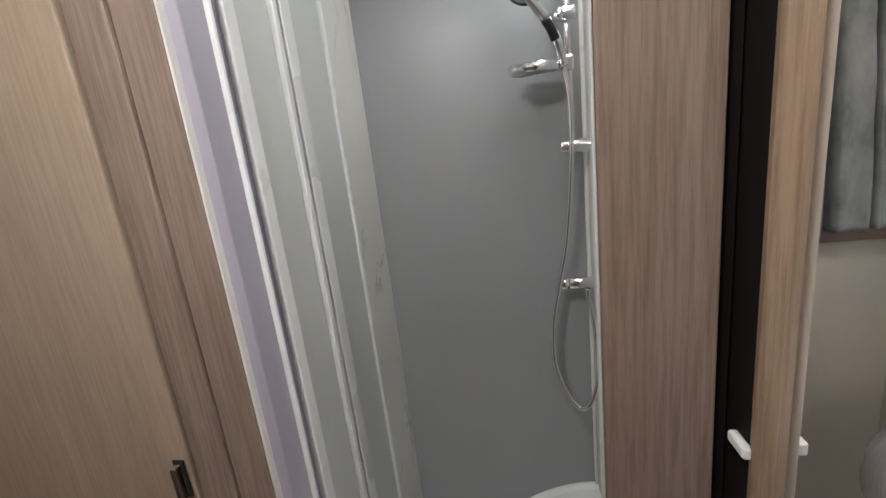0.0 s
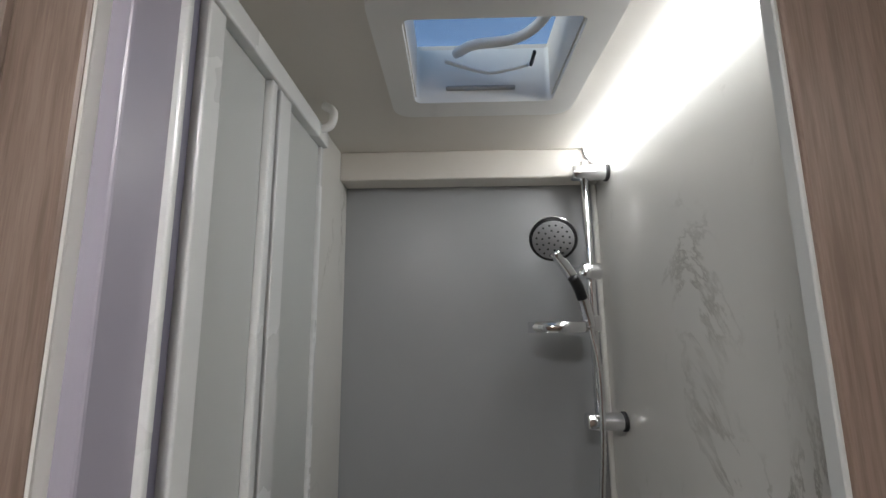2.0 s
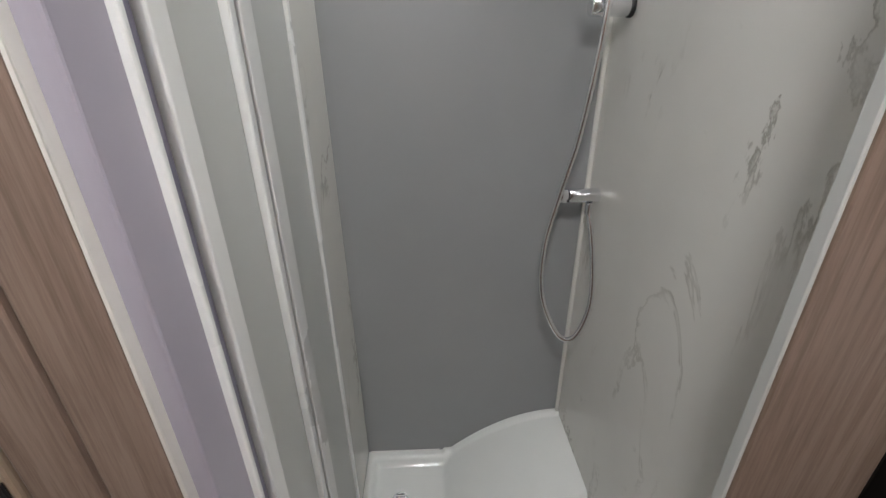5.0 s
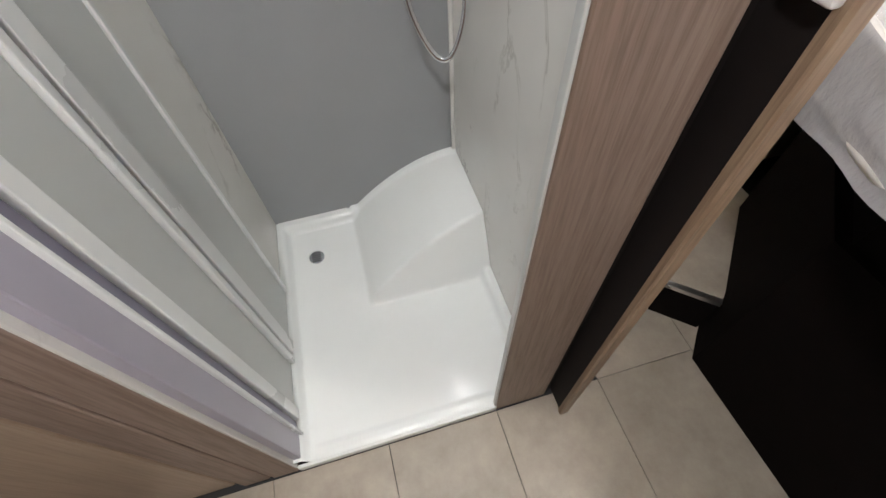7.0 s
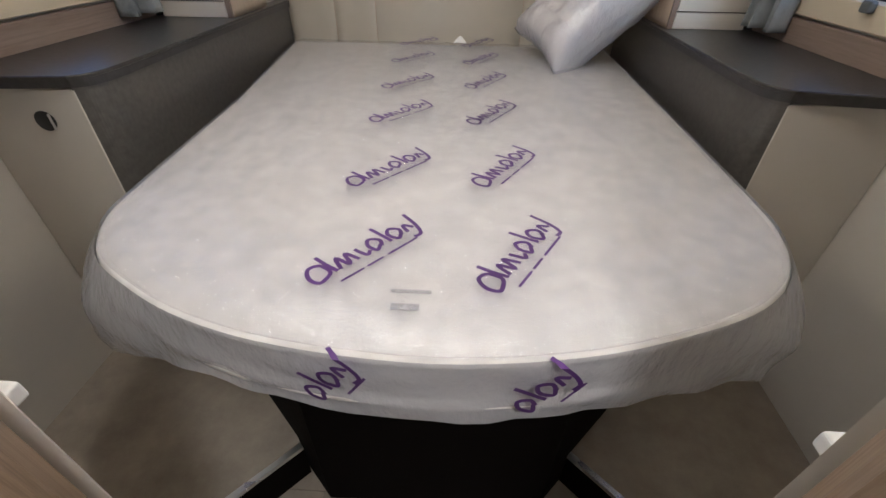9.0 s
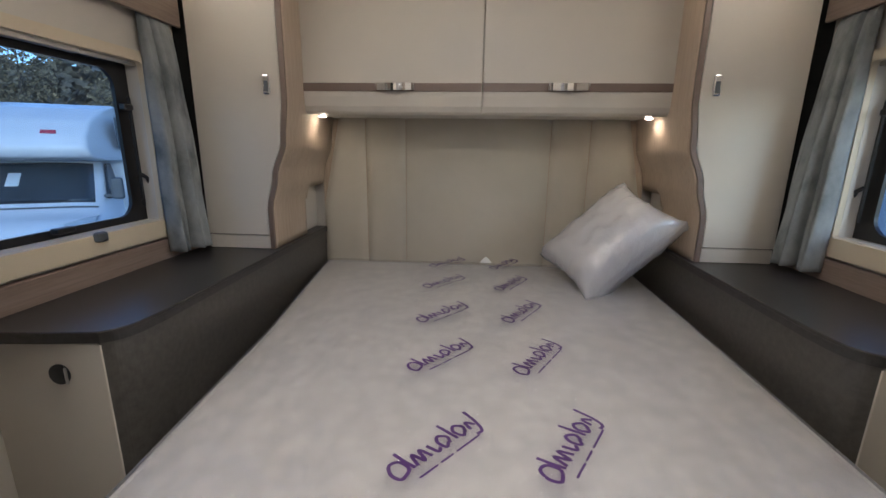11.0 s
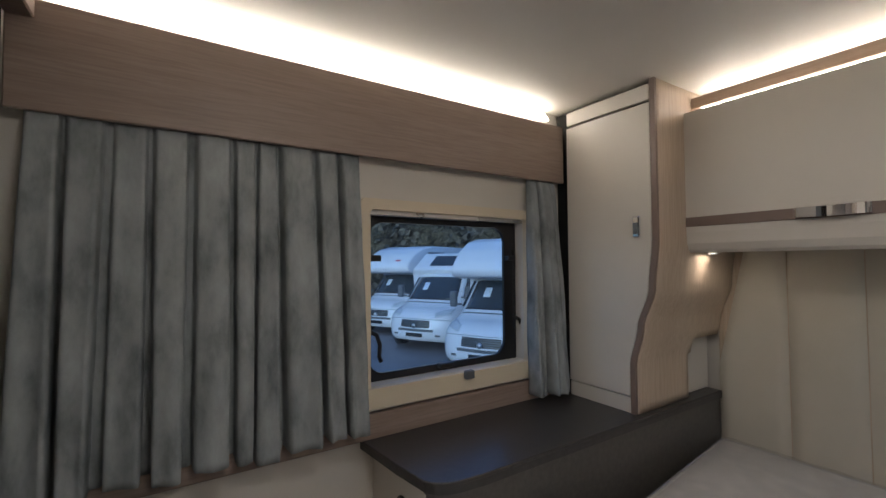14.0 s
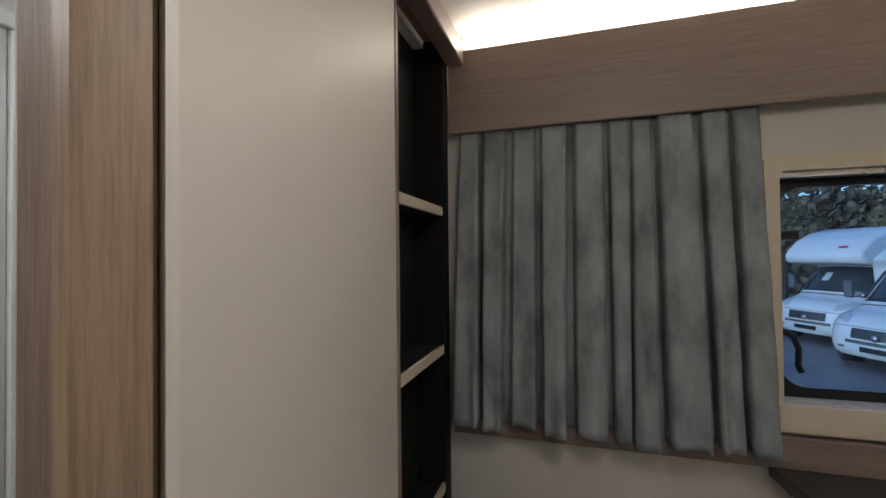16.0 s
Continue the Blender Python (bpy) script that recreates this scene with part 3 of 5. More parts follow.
# ---- sliding doors of the bedroom ----
for s, xe in ((-1, -0.218), (1, 0.318)):
    d = thing("sliding_door", (xe + s * 0.24, 0.045, 0), "open sliding door, cream on the bed side, with an oak edge", "door", "bedroom sliding doors")
    xo = -0.70 if s < 0 else 0.72

    def plan(pts):
        return [(xe + s * u_, v_) for u_, v_ in pts]

    wd = abs(xo - xe)
    part("leaf", extrude_poly(plan([(0.0135, -0.006), (wd, -0.006), (wd, 0.040), (0.055, 0.028), (0.036, 0.018)]), 0.008, 2.04), "jamb", d, "dark brown corridor face")
    part("cream_face", extrude_poly(plan([(0.036, 0.0585), (0.044, 0.0635), (wd, 0.067), (wd, 0.0405), (0.055, 0.0285)]), 0.008, 2.04), "cream", d, "smooth cream facing")
    part("edge_strip", extrude_poly(plan([(-0.002, -0.008), (-0.002, 0.010), (0.004, 0.020), (0.035, 0.046), (0.0545, 0.0285), (0.0355, 0.0185), (0.013, -0.0065), (0.013, -0.009), (0.002, -0.011)]), 0.005, 2.045), "wood_edge", d, "rounded light oak edge strip")
    for y0, y1, u0 in ((0.0655, 0.083, 0.055), (-0.0185, -0.0062, 0.008)):
        a, c = sorted((xe + s * u0, xe + s * (u0 + 0.040)))
        part("pull", box(a, c, y0, y1, 0.995 if y0 > 0 else 1.028, 1.015 if y0 > 0 else 1.044, 0.004, 3), "white_plastic", d, "white plastic pull")
    a, c = sorted((xe, s * 1.085))
    setting("trim_door_track", box(a, c, -0.008, 0.066, 2.047, CEIL, 0.002), "wood_x", "oak-laminate track cover above the sliding door", "trim")
setting("trim_door_lintel", box(-0.217, 0.317, 0.008, 0.064, 2.052, CEIL, 0.002), "wood_x", "oak-laminate lintel", "trim")

# shelf niche between door and window
nic = thing("shelf_niche", (-0.87, 0.0, 0.15), "open black-lined shelf niche with oak-edged shelves", "shelf")
part("side_edge", box(-0.714, -0.7005, 0.0, 0.069, 0.15, 2.045, 0.002), "wood", nic, "oak edge panel")
part("back", box(-1.02, -0.7145, -0.014, -0.006, 0.15, 2.045, 0), "niche", nic)
part("jamb", box(-1.036, -0.995, -0.006, 0.071, 0.15, 2.045, 0.002), "jamb", nic, "dark jamb")
for z in (0.62, 0.95, 1.286, 1.625):
    sh = part("shelf", box(-0.9945, -0.7145, -0.006, 0.060, z - 0.018, z, 0.001), "niche", nic)
    part("shelf_edge", box(-0.9945, -0.7145, 0.0602, 0.068, z - 0.020, z + 0.002, 0.001), "frame_beige", sh, "pale edging")
part("head_board", box(-1.036, -0.7005, 0.0725, 0.115, 1.99, 2.045, 0.003), "wood_h", nic, "short oak head board")
setting("wall_partition_right", box(0.725, 1.085, -0.02, 0.066, 0, 2.045, 0), "cream", "cream partition beside the bed", "wall")
setting("wall_corridor_right", box(0.62, 0.66, -2.2, -0.02, 0, CEIL, 0), "wood", "oak-laminate corridor wall", "wall")
setting("wall_corridor_return", box(0.32, 0.66, -0.06, -0.022, 0, CEIL, 0.002), "wood", "oak-laminate return wall", "wall")


# ---- windows, valances, curtains ----
def curtain(s, y0, y1, z0, z1, folds, seed, name_label, flare=0.0):
    """Cloth in box pleats of uneven width, hanging from the valance."""
    rnd = random.Random(seed)
    wid = [rnd.uniform(0.65, 1.35) for _ in range(folds)]
    tot = sum(wid)
    cuts = [0.0]
    for w_ in wid:
        cuts.append(cuts[-1] + w_ / tot)
    wander = [0.0] + [rnd.uniform(-0.22, 0.22) / folds for _ in range(folds - 1)] + [0.0]
    reach = [rnd.uniform(0.7, 1.2) for _ in range(folds)]
    tilt = [rnd.uniform(-0.45, 0.45) for _ in range(folds)]
    gap = [rnd.uniform(0.14, 0.36) for _ in range(folds)]
    drop = [rnd.uniform(-0.016, 0.012) for _ in range(folds)]

    def ease(a, b, q):
        q = max(0.0, min(1.0, (q - a) / (b - a)))
        return q * q * (3 - 2 * q)

    per, nv = 26, 44
    bm = bmesh.new()
    g = []
    for j in range(nv + 1):
        v = j / nv
        row = []
        edges = [c_ + o_ * v for c_, o_ in zip(cuts, wander)]
        for k in range(folds):
            a, b = edges[k], edges[k + 1]
            for i in range(per + (1 if k == folds - 1 else 0)):
                q = i / per
                g0 = gap[k] * (0.45 + 0.55 * v)
                f = ease(0.0, 0.13, q) * (1 - ease(0.98 - g0 - 0.10, 1.0 - g0, q))
                f *= 1 + tilt[k] * (q - 0.5) * v
                f += 0.10 * math.sin(q * 9 + k) * v * f
                under = 0.022 * f * (q - 0.35)
                y = y0 + (y1 - y0) * (a + (b - a) * q) + under * v + flare * v * ((a + b) - 1)
                z = z1 + (z0 - z1) * v + drop[k] * v
                x = 1.068 - 0.013 * v - (0.008 + 0.060 * v ** 0.45) * reach[k] * f
                x += (0.003 + 0.004 * v) * noise.noise((y * 14, z * 6, seed))
                row.append(bm.verts.new((s * min(x, 1.083), y, z)))
        g.append(row)
    for r0, r1 in zip(g, g[1:]):
        for i in range(len(r0) - 1):
            bm.faces.new((r0[i], r0[i + 1], r1[i + 1], r1[i]))
    ob = part("curtain", bm, "velvet", smooth=True)
    so = ob.modifiers.new("cloth", 'SOLIDIFY')
    so.thickness = 0.002
    return tagged(ob, name_label, "curtain", "window curtains")


for s in (-1, 1):
    W = on_wall(s)
    cy, cz = (WY0 + WY1) / 2, (WZ0 + WZ1) / 2
    wn_ = thing("window_1" if s < 0 else "window_2", (s * 1.085, cy, WZ0), "hinged acrylic caravan window in a beige frame", "window", "", "structure")
    op = rounded_rect(WY1 - WY0, WZ1 - WZ0, 0.012)
    out = [(x * 1.0, y) for x, y in rounded_rect(WY1 - WY0 + 0.055, WZ1 - WZ0 + 0.062, 0.012)]
    part("window_frame", turned(ring_prism(out, op, 0.0, 0.017), W @ pose(cy, cz - 0.004, 0.0005)), "frame_beige", wn_)
    part("window_sill", turned(box(-0.31, 0.31, -0.030, 0.030, 0.0, 0.022, 0.003, 2), W @ pose(cy, WZ0 - 0.030, 0.001)), "frame_beige", wn_)
    part("blind_cassette", turned(box(-0.295, 0.295, -0.008, 0.008, -0.02, 0.0, 0.002), W @ pose(cy, WZ1 - 0.010, 0)), "steel", wn_, "slim blind cassette")
    gl_o = rounded_rect(WY1 - WY0 + 0.02, WZ1 - WZ0 + 0.02, 0.02)
    gl_i = [(x - 0.018, y - 0.006) for x, y in rounded_rect(WY1 - WY0 - 0.07, WZ1 - WZ0 - 0.055, 0.05)]
    part("black_surround", turned(ring_prism(gl_o, gl_i, -0.052, -0.041), W @ pose(cy, cz, 0)), "black", wn_, "black pane border")
    pn = part("pane", turned(extrude_poly(gl_o, -0.060, -0.054), W @ pose(cy, cz, 0)), "pane", wn_, "clear acrylic pane")
    pn.visible_shadow = False
    # stay arms and catches
    for yy in (WY0 + 0.012, WY1 - 0.022):
        st = part("stay", turned(box(-0.004, 0.004, -0.20, 0.14, -0.03, -0.022, 0.001), W @ pose(yy, cz, 0)), "black", wn_)
        part("stay_block", turned(box(0.0, 0.035 if yy < cy else -0.035, 0.10, 0.118, -0.034, -0.012, 0.003), W @ pose(yy, cz, 0)), "black", st)
        part("stay_lever", tube([W @ Vector((yy + dx, cz + dz, -0.02)) for dx, dz in ((0.0, -0.10), (0.022, -0.112), (0.032, -0.14), (0.030, -0.175), (0.036, -0.19))], 0.0065, 8), "black", st, "", True)
    ct = part("catch", turned(box(-0.032, 0.02, -0.008, 0.008, -0.03, -0.005, 0.004, 2), W @ pose(cy - 0.02, WZ0 + 0.022, 0)), "black", wn_)
    part("catch_knob", turned(box(-0.017, 0.017, -0.014, 0.014, 0.0225, 0.042, 0.006, 2), W @ pose(cy + 0.03, WZ0 - 0.006, 0)), "cargrey", ct)
    a, c = sorted((s * 1.085, s * 1.061))
    setting("trim_window_rail", box(a, c, 0.074, 1.60, 1.048, 1.117, 0.004, 2), "wood_h", "oak-laminate rail under the window", "trim")
    vz0, vz1 = 1.819, 2.03
    val = thing("pelmet", (s * 1.045, 0.8, vz0), "oak-laminate pelmet board with a light cove on top", "pelmet", "window pelmets")
    a, c = sorted((s * 1.036, s * 1.050))
    part("board", box(a, c, 0.073 if s < 0 else 0.073, 1.555, vz0, vz1, 0.003, 2), "wood_h", val)
    a, c = sorted((s * 1.0505, s * 1.084))
    part("top_board", box(a, c, 0.16, 1.555, vz1 - 0.016, vz1 - 0.002, 0), "cream_wall", val)
    led = part("light_cove", turned(box(-0.69, 0.69, -0.019, 0.019, 0.0, 0.012, 0.004, 2), pose(s * 1.063, 0.80, 2.058, 0, -s * 55, 0) @ Matrix(((0, 1, 0, 0), (1, 0, 0, 0), (0, 0, 1, 0), (0, 0, 0, 1)))), "led", val, "glowing warm light strip")
    if s < 0:
        curtain(s, 0.098, 0.765, 1.088, 1.828, 10, 3, "grey velvet curtain pushed together in deep pleats", 0.012)
    else:
        curtain(s, 0.098, 0.60, 1.088, 1.828, 8, 5, "grey velvet curtain pushed together in deep pleats", 0.012)
    curtain(s, 1.395, 1.525, 1.088, 1.828, 3, 8, "narrow grey velvet curtain beside the cupboard", 0.018)


# ---- bedside furniture ----
def side_x(z):
    """Inner face of the cupboard side panel at height z."""
    pts = [(1.05, 0.772), (1.20, 0.772), (1.32, 0.745), (1.45, 0.704), (1.60, 0.690), (2.09, 0.690)]
    for (z0, x0), (z1, x1) in zip(pts, pts[1:]):
        if z <= z1:
            t = (z - z0) / (z1 - z0)
            t = t * t * (3 - 2 * t)
            return x0 + (x1 - x0) * t
    return 0.690


CZ = 1.05
for s in (-1, 1):
    dy = 0.0 if s < 0 else 0.055
    # bedside counter with cabinet below
    cab = thing("bedside_cabinet", (s * 0.95, 0.82 + dy, 0.15), "cream bedside cabinet with a rounded anthracite side", "cabinet", "bedside cabinets")
    corner = [(q.x, q.y) for q in smooth_path([(0.800, 0.812 + dy, 0), (0.774, 0.832 + dy, 0), (0.757, 0.872 + dy, 0), (0.750, 0.94 + dy, 0)], 5)]
    a, c = sorted((s * 0.797, s * 1.084))
    part("front_door", box(a, c, 0.812 + dy, 0.832 + dy, 0.155, CZ - 0.032, 0.002), "cream", cab, "plain cream front")
    ins = [(x + 0.016, y + 0.012) for x, y in corner]
    pts = [(s * x, y) for x, y in corner] + [(s * 0.747, 2.055), (s * 0.767, 2.055)] + [(s * x, y) for x, y in ins[::-1]]
    part("curved_side", extrude_poly(pts, 0.155, CZ - 0.028), "side", cab, "curved anthracite side panel")
    hx = s * 0.90
    hn = None if s > 0 else part("handle", cyl((hx, 0.8115 + dy, 0.945), (hx, 0.804 + dy, 0.945), 0.024, bev=0.003), "black", cab, "black recessed finger pull", True)
    if hn:
        part("handle_plate", box(hx + 0.018, hx + 0.024, 0.800 + dy, 0.8035 + dy, 0.926, 0.964, 0.001), "steel", hn)
    top = [(s * 1.084, 0.772 + dy), (s * 0.90, 0.790 + dy)] + [(s * (x - 0.006), y - 0.006) for x, y in corner] + [(s * 0.741, 2.058), (s * 1.084, 2.058)]
    ct = thing("counter", (s * 0.9, 1.2 + dy, CZ - 0.027), "matt anthracite bedside counter with a rounded corner", "counter", "bedside counters")
    part("slab", extrude_poly(top, CZ - 0.008, CZ, 0.003), "counter", ct)
    part("edge_board", extrude_poly([(x, y + 0.003) if y < 1.2 else (x, y) for x, y in top], CZ - 0.027, CZ - 0.0085), "counter", ct)

    # tall cupboard
    cup = thing("wall_cupboard", (s * 0.88, 1.75, CZ), "tall cream cupboard with an S-curved pale oak side", "cupboard", "tall cupboards")
    a = 1.022
    zs = [1.105 + (2.018 - 1.105) * k / 24 for k in range(25)]
    bm = bmesh.new()
    for y in (1.557, 1.574):
        lo = [bm.verts.new((s * (side_x(z) + 0.013), y, z)) for z in zs] + [bm.verts.new((s * a, y, z)) for z in zs[::-1]]
        bm.faces.new(lo)
    vs = list(bm.verts)
    n = len(vs) // 2
    for i in range(n):
        bm.faces.new((vs[i], vs[(i + 1) % n], vs[n + (i + 1) % n], vs[n + i]))
    bmesh.ops.recalc_face_normals(bm, faces=bm.faces)
    d = part("door", bm, "cream", cup, "cream cupboard door")
    hz = part("lock_handle", box(*sorted((s * 0.735, s * 0.760)), 1.545, 1.5565, 1.605, 1.672, 0.005, 3), "chrome", d, "small chrome lock")
    part("finger_slot", box(*sorted((s * 0.741, s * 0.754)), 1.5425, 1.5445, 1.615, 1.65, 0), "cargrey", hz)
    part("top_panel", box(*sorted((s * (side_x(2.05) + 0.013), s * a)), 1.557, 1.574, 2.027, 2.076, 0.002), "cream", cup)
    part("plinth", box(*sorted((s * (side_x(1.06) + 0.013), s * a)), 1.5595, 1.574, CZ + 0.001, 1.10, 0.001), "cream", cup)
    part("carcass", box(*sorted((s * 0.80, s * a)), 1.5745, 2.06, CZ + 0.001, 2.085, 0), "dark_panel", cup)
    # near-black board added to paint the shade between cupboard and wall
    part("gap_filler", box(*sorted((s * (a + 0.001), s * 1.084)), 1.575, 2.06, CZ + 0.001, 2.085, 0), "niche", cup, "black board standing in for shade in the gap")

    # side panel with a small arch cut out at the bed head
    bm = bmesh.new()
    ny, nz_ = 26, 40
    Y0, Y1 = 1.5665, 2.06

    def cut(y, z):
        return y > 1.865 and z < 1.245 - (0.05 if y < 1.895 else 0.0) * 1.0 and z < 1.25

    for k in range(nz_):
        z0, z1 = CZ + (2.088 - CZ) * k / nz_, CZ + (2.088 - CZ) * (k + 1) / nz_
        for j in range(ny):
            y0, y1 = Y0 + (Y1 - Y0) * j / ny, Y0 + (Y1 - Y0) * (j + 1) / ny
            if cut((y0 + y1) / 2, (z0 + z1) / 2):
                continue
            q = [bm.verts.new((s * side_x(z), y, z)) for y, z in ((y0, z0), (y1, z0), (y1, z1), (y0, z1))]
            bm.faces.new(q)
    bmesh.ops.remove_doubles(bm, verts=bm.verts, dist=0.0005)
    bmesh.ops.recalc_face_normals(bm, faces=bm.faces)
    sp = part("side_panel", bm, "wood_light", cup, "pale oak side panel", True)
    so = sp.modifiers.new("board", 'SOLIDIFY')
    so.thickness = 0.012
    so.offset = 0
    bm = bmesh.new()
    rows = []
    for k in range(nz_ + 1):
        z = CZ + 0.001 + (2.087 - CZ) * k / nz_
        x = side_x(z)
        rows.append([bm.verts.new((s * (x + dx), y, z)) for dx, y in ((-0.007, 1.566), (-0.007, 1.554), (0.009, 1.554), (0.009, 1.566))])
    for r0, r1 in zip(rows, rows[1:]):
        for i in range(4):
            bm.faces.new((r0[i], r0[(i + 1) % 4], r1[(i + 1) % 4], r1[i]))
    bmesh.ops.recalc_face_normals(bm, faces=bm.faces)
    part("edge_band", bm, "brown", cup, "brown edge band")
    part("head_niche", box(*sorted((s * 0.79, s * 0.8)), 1.86, 2.059, CZ + 0.002, 1.26, 0), "cream_wall", cup, "small recess lining")

# overhead locker
oh = thing("overhead_locker", (0, 1.85, 1.55), "two-door cream overhead locker with a brown band", "cupboard")
HW = 0.686
part("carcass", box(-HW + 0.004, HW - 0.004, 1.752, 2.098, 1.562, 1.985, 0.002), "cream_wall", oh)
for x0, x1, hx in ((-HW, -0.0025, -0.33), (0.0025, HW, 0.315)):
    # door section: flat above, rolling in at the bottom
    prof = [(1.722, 2.006), (1.722, 1.80), (1.722, 1.62), (1.726, 1.585), (1.737, 1.565), (1.750, 1.556), (1.750, 2.006)]
    bm = bmesh.new()
    ends = [[bm.verts.new((x, y, z)) for y, z in prof] for x in (x0, x1)]
    n = len(prof)
    for i in range(n):
        bm.faces.new((ends[0][i], ends[0][(i + 1) % n], ends[1][(i + 1) % n], ends[1][i]))
    bm.faces.new(ends[0])
    bm.faces.new(ends[1][::-1])
    bmesh.ops.recalc_face_normals(bm, faces=bm.faces)
    d = part("door", bm, "cream", oh, "cream locker door")
    part("band", box(x0 + 0.001, x1 - 0.001, 1.7185, 1.7215, 1.638, 1.668, 0.0008), "brown", d, "brown inlay band")
    hp = [(hx - 0.075, 1.716, 1.655), (hx - 0.06, 1.705, 1.654), (hx, 1.692, 1.652), (hx + 0.06, 1.705, 1.654), (hx + 0.075, 1.716, 1.655)]
    bm = bmesh.new()
    pts = smooth_path(hp, 6)
    rows = []
    for p in pts:
        rows.append([bm.verts.new(p + Vector((0, dy_, dz_))) for dy_, dz_ in ((-0.003, -0.013), (0.006, -0.013), (0.006, 0.013), (-0.003, 0.013))])
    for r0, r1 in zip(rows, rows[1:]):
        for i in range(4):
            bm.faces.new((r0[i], r0[(i + 1) % 4], r1[(i + 1) % 4], r1[i]))
    bm.faces.new(rows[0])
    bm.faces.new(rows[-1][::-1])
    bmesh.ops.recalc_face_normals(bm, faces=bm.faces)
    h = part("handle", bm, "chrome", d, "bowed chrome handle")
    part("handle_back", box(hx - 0.02, hx + 0.03, 1.7145, 1.718, 1.642, 1.664, 0.001), "cargrey", h)
part("top_rail", box(-HW, HW, 1.772, 1.79, 2.030, 2.066, 0.002), "wood_x", oh, "oak rail under the ceiling")
part("top_shelf", box(-HW, HW, 1.753, 2.098, 1.9865, 2.0, 0.001), "wood_x", oh)
led = thing("led_strip", (0, 1.79, 2.02), "warm glowing light strips above the overhead locker", "light strip")
part("upper_strip", box(-HW + 0.03, HW - 0.03, 1.795, 1.812, 2.058, 2.070, 0.002), "led_small", led, "glowing warm strip")
part("lower_strip", box(-HW + 0.03, HW - 0.03, 1.7755, 1.7855, 2.016, 2.026, 0.002), "led_small", led, "glowing warm strip")
part("strip_channel", box(-HW + 0.02, HW - 0.02, 1.7905, 1.815, 2.0485, 2.057, 0.001), "steel", led)
for s in (-1, 1):
    sp = thing("reading_light", (s * 0.655, 1.83, 1.56), "small recessed light under the overhead locker", "lamp", "locker lights")
    part("lens", cyl((s * 0.655, 1.83, 1.5605), (s * 0.655, 1.83, 1.553), 0.016), "reading", sp, "glowing warm lens", True)
    part("ring", turned(ring_prism([(0.021 * math.cos(k * 0.3142), 0.021 * math.sin(k * 0.3142)) for k in range(20)], [(0.0165 * math.cos(k * 0.3142), 0.0165 * math.sin(k * 0.3142)) for k in range(20)], -0.004, 0.004), pose(s * 0.655, 1.83, 1.556)), "chrome", sp)

# headboard in five padded sections
hbd = thing("headboard", (0, 2.06, 0.9), "padded beige leatherette headboard with upright seams", "headboard")


def hb_x(s, z):
    return s * (0.748 - 0.085 * max(0, (z - 1.15)) / 0.4)


seams = [None, -0.535, -0.345, 0.32, 0.495, None]
for i in range(5):
    bm = bmesh.new()
    rows = []
    for k in range(19):
        z = 0.86 + (1.60 - 0.86) * k / 18
        xa = hb_x(-1, z) if seams[i] is None else seams[i] + 0.0015
        xb = hb_x(1, z) if seams[i + 1] is None else seams[i + 1] - 0.0015
        row = []
        for j in range(13):
            t = j / 12
            e = min(t, 1 - t) * (xb - xa)
            bulge = 0.016 * (1 - math.exp(-e / 0.010))
            row.append(bm.verts.new((xa + (xb - xa) * t, 2.062 - bulge, z)))
        rows.append(row)
    for r0, r1 in zip(rows, rows[1:]):
        for j in range(12):
            bm.faces.new((r0[j], r0[j + 1], r1[j + 1], r1[j]))
    part("cushion", bm, "leather", hbd, smooth=True)
part("backing", box(-0.75, 0.75, 2.064, 2.098, 0.86, 1.56, 0.002), "wood_light", hbd, "pale oak backing board")

# ---- bed ----
BX = 0.05
bed = thing("bed_base", (BX, 1.2, 0), "black island bed base with slanted corners", "bed")
pl = [(-0.252, 0.410), (0.349, 0.432), (0.70, 0.80), (0.745, 2.05), (-0.745, 2.05), (-0.60, 0.74)]
part("plinth", extrude_poly(pl, 0.0, 0.56), "base_black", bed, "black plinth")
part("slat_board", extrude_poly([(x * 0.93, y + 0.02 if y < 1 else y - 0.001) for x, y in pl], 0.561, 0.75), "base_black", bed)
fr = box(-0.12, 0.20, 0.3985, 0.4085, 0.60, 0.64, 0.002)
part("edge_rail", fr, "base_black", bed)


def bed_outline(y):
    """Half widths (left, right) at y."""
    t = min(1, max(0, (y - 0.62) / 1.4))
    return -0.575 - 0.150 * t, 0.672 + 0.03 * t


def bed_plan(grow=0.0):
    pts = []
    # rounded foot end
    FO = [(-0.582, 0.64), (-0.567, 0.52), (-0.503, 0.412), (-0.40, 0.340), (-0.285, 0.286), (-0.14, 0.250), (0.06, 0.235), (0.25, 0.258), (0.40, 0.304), (0.53, 0.365), (0.62, 0.455), (0.665, 0.57), (0.674, 0.69)]
    path = smooth_path([(x, y, 0) for x, y in FO], 5)
    pts = [(p.x, p.y) for p in path]
    pts += [(0.685, 1.2), (0.700, 2.035), (-0.728, 2.035), (-0.62, 1.2)]
    if grow:
        cx, cy = 0.03, 1.15
        res = []
        for i, (x, y) in enumerate(pts):
            x0, y0 = pts[i - 1]
            x1, y1 = pts[(i + 1) % len(pts)]
            d = Vector((x1 - x0, y1 - y0)).normalized()
            res.append((x + d.y * grow, min(2.04, y - d.x * grow)))
        return res
    return pts


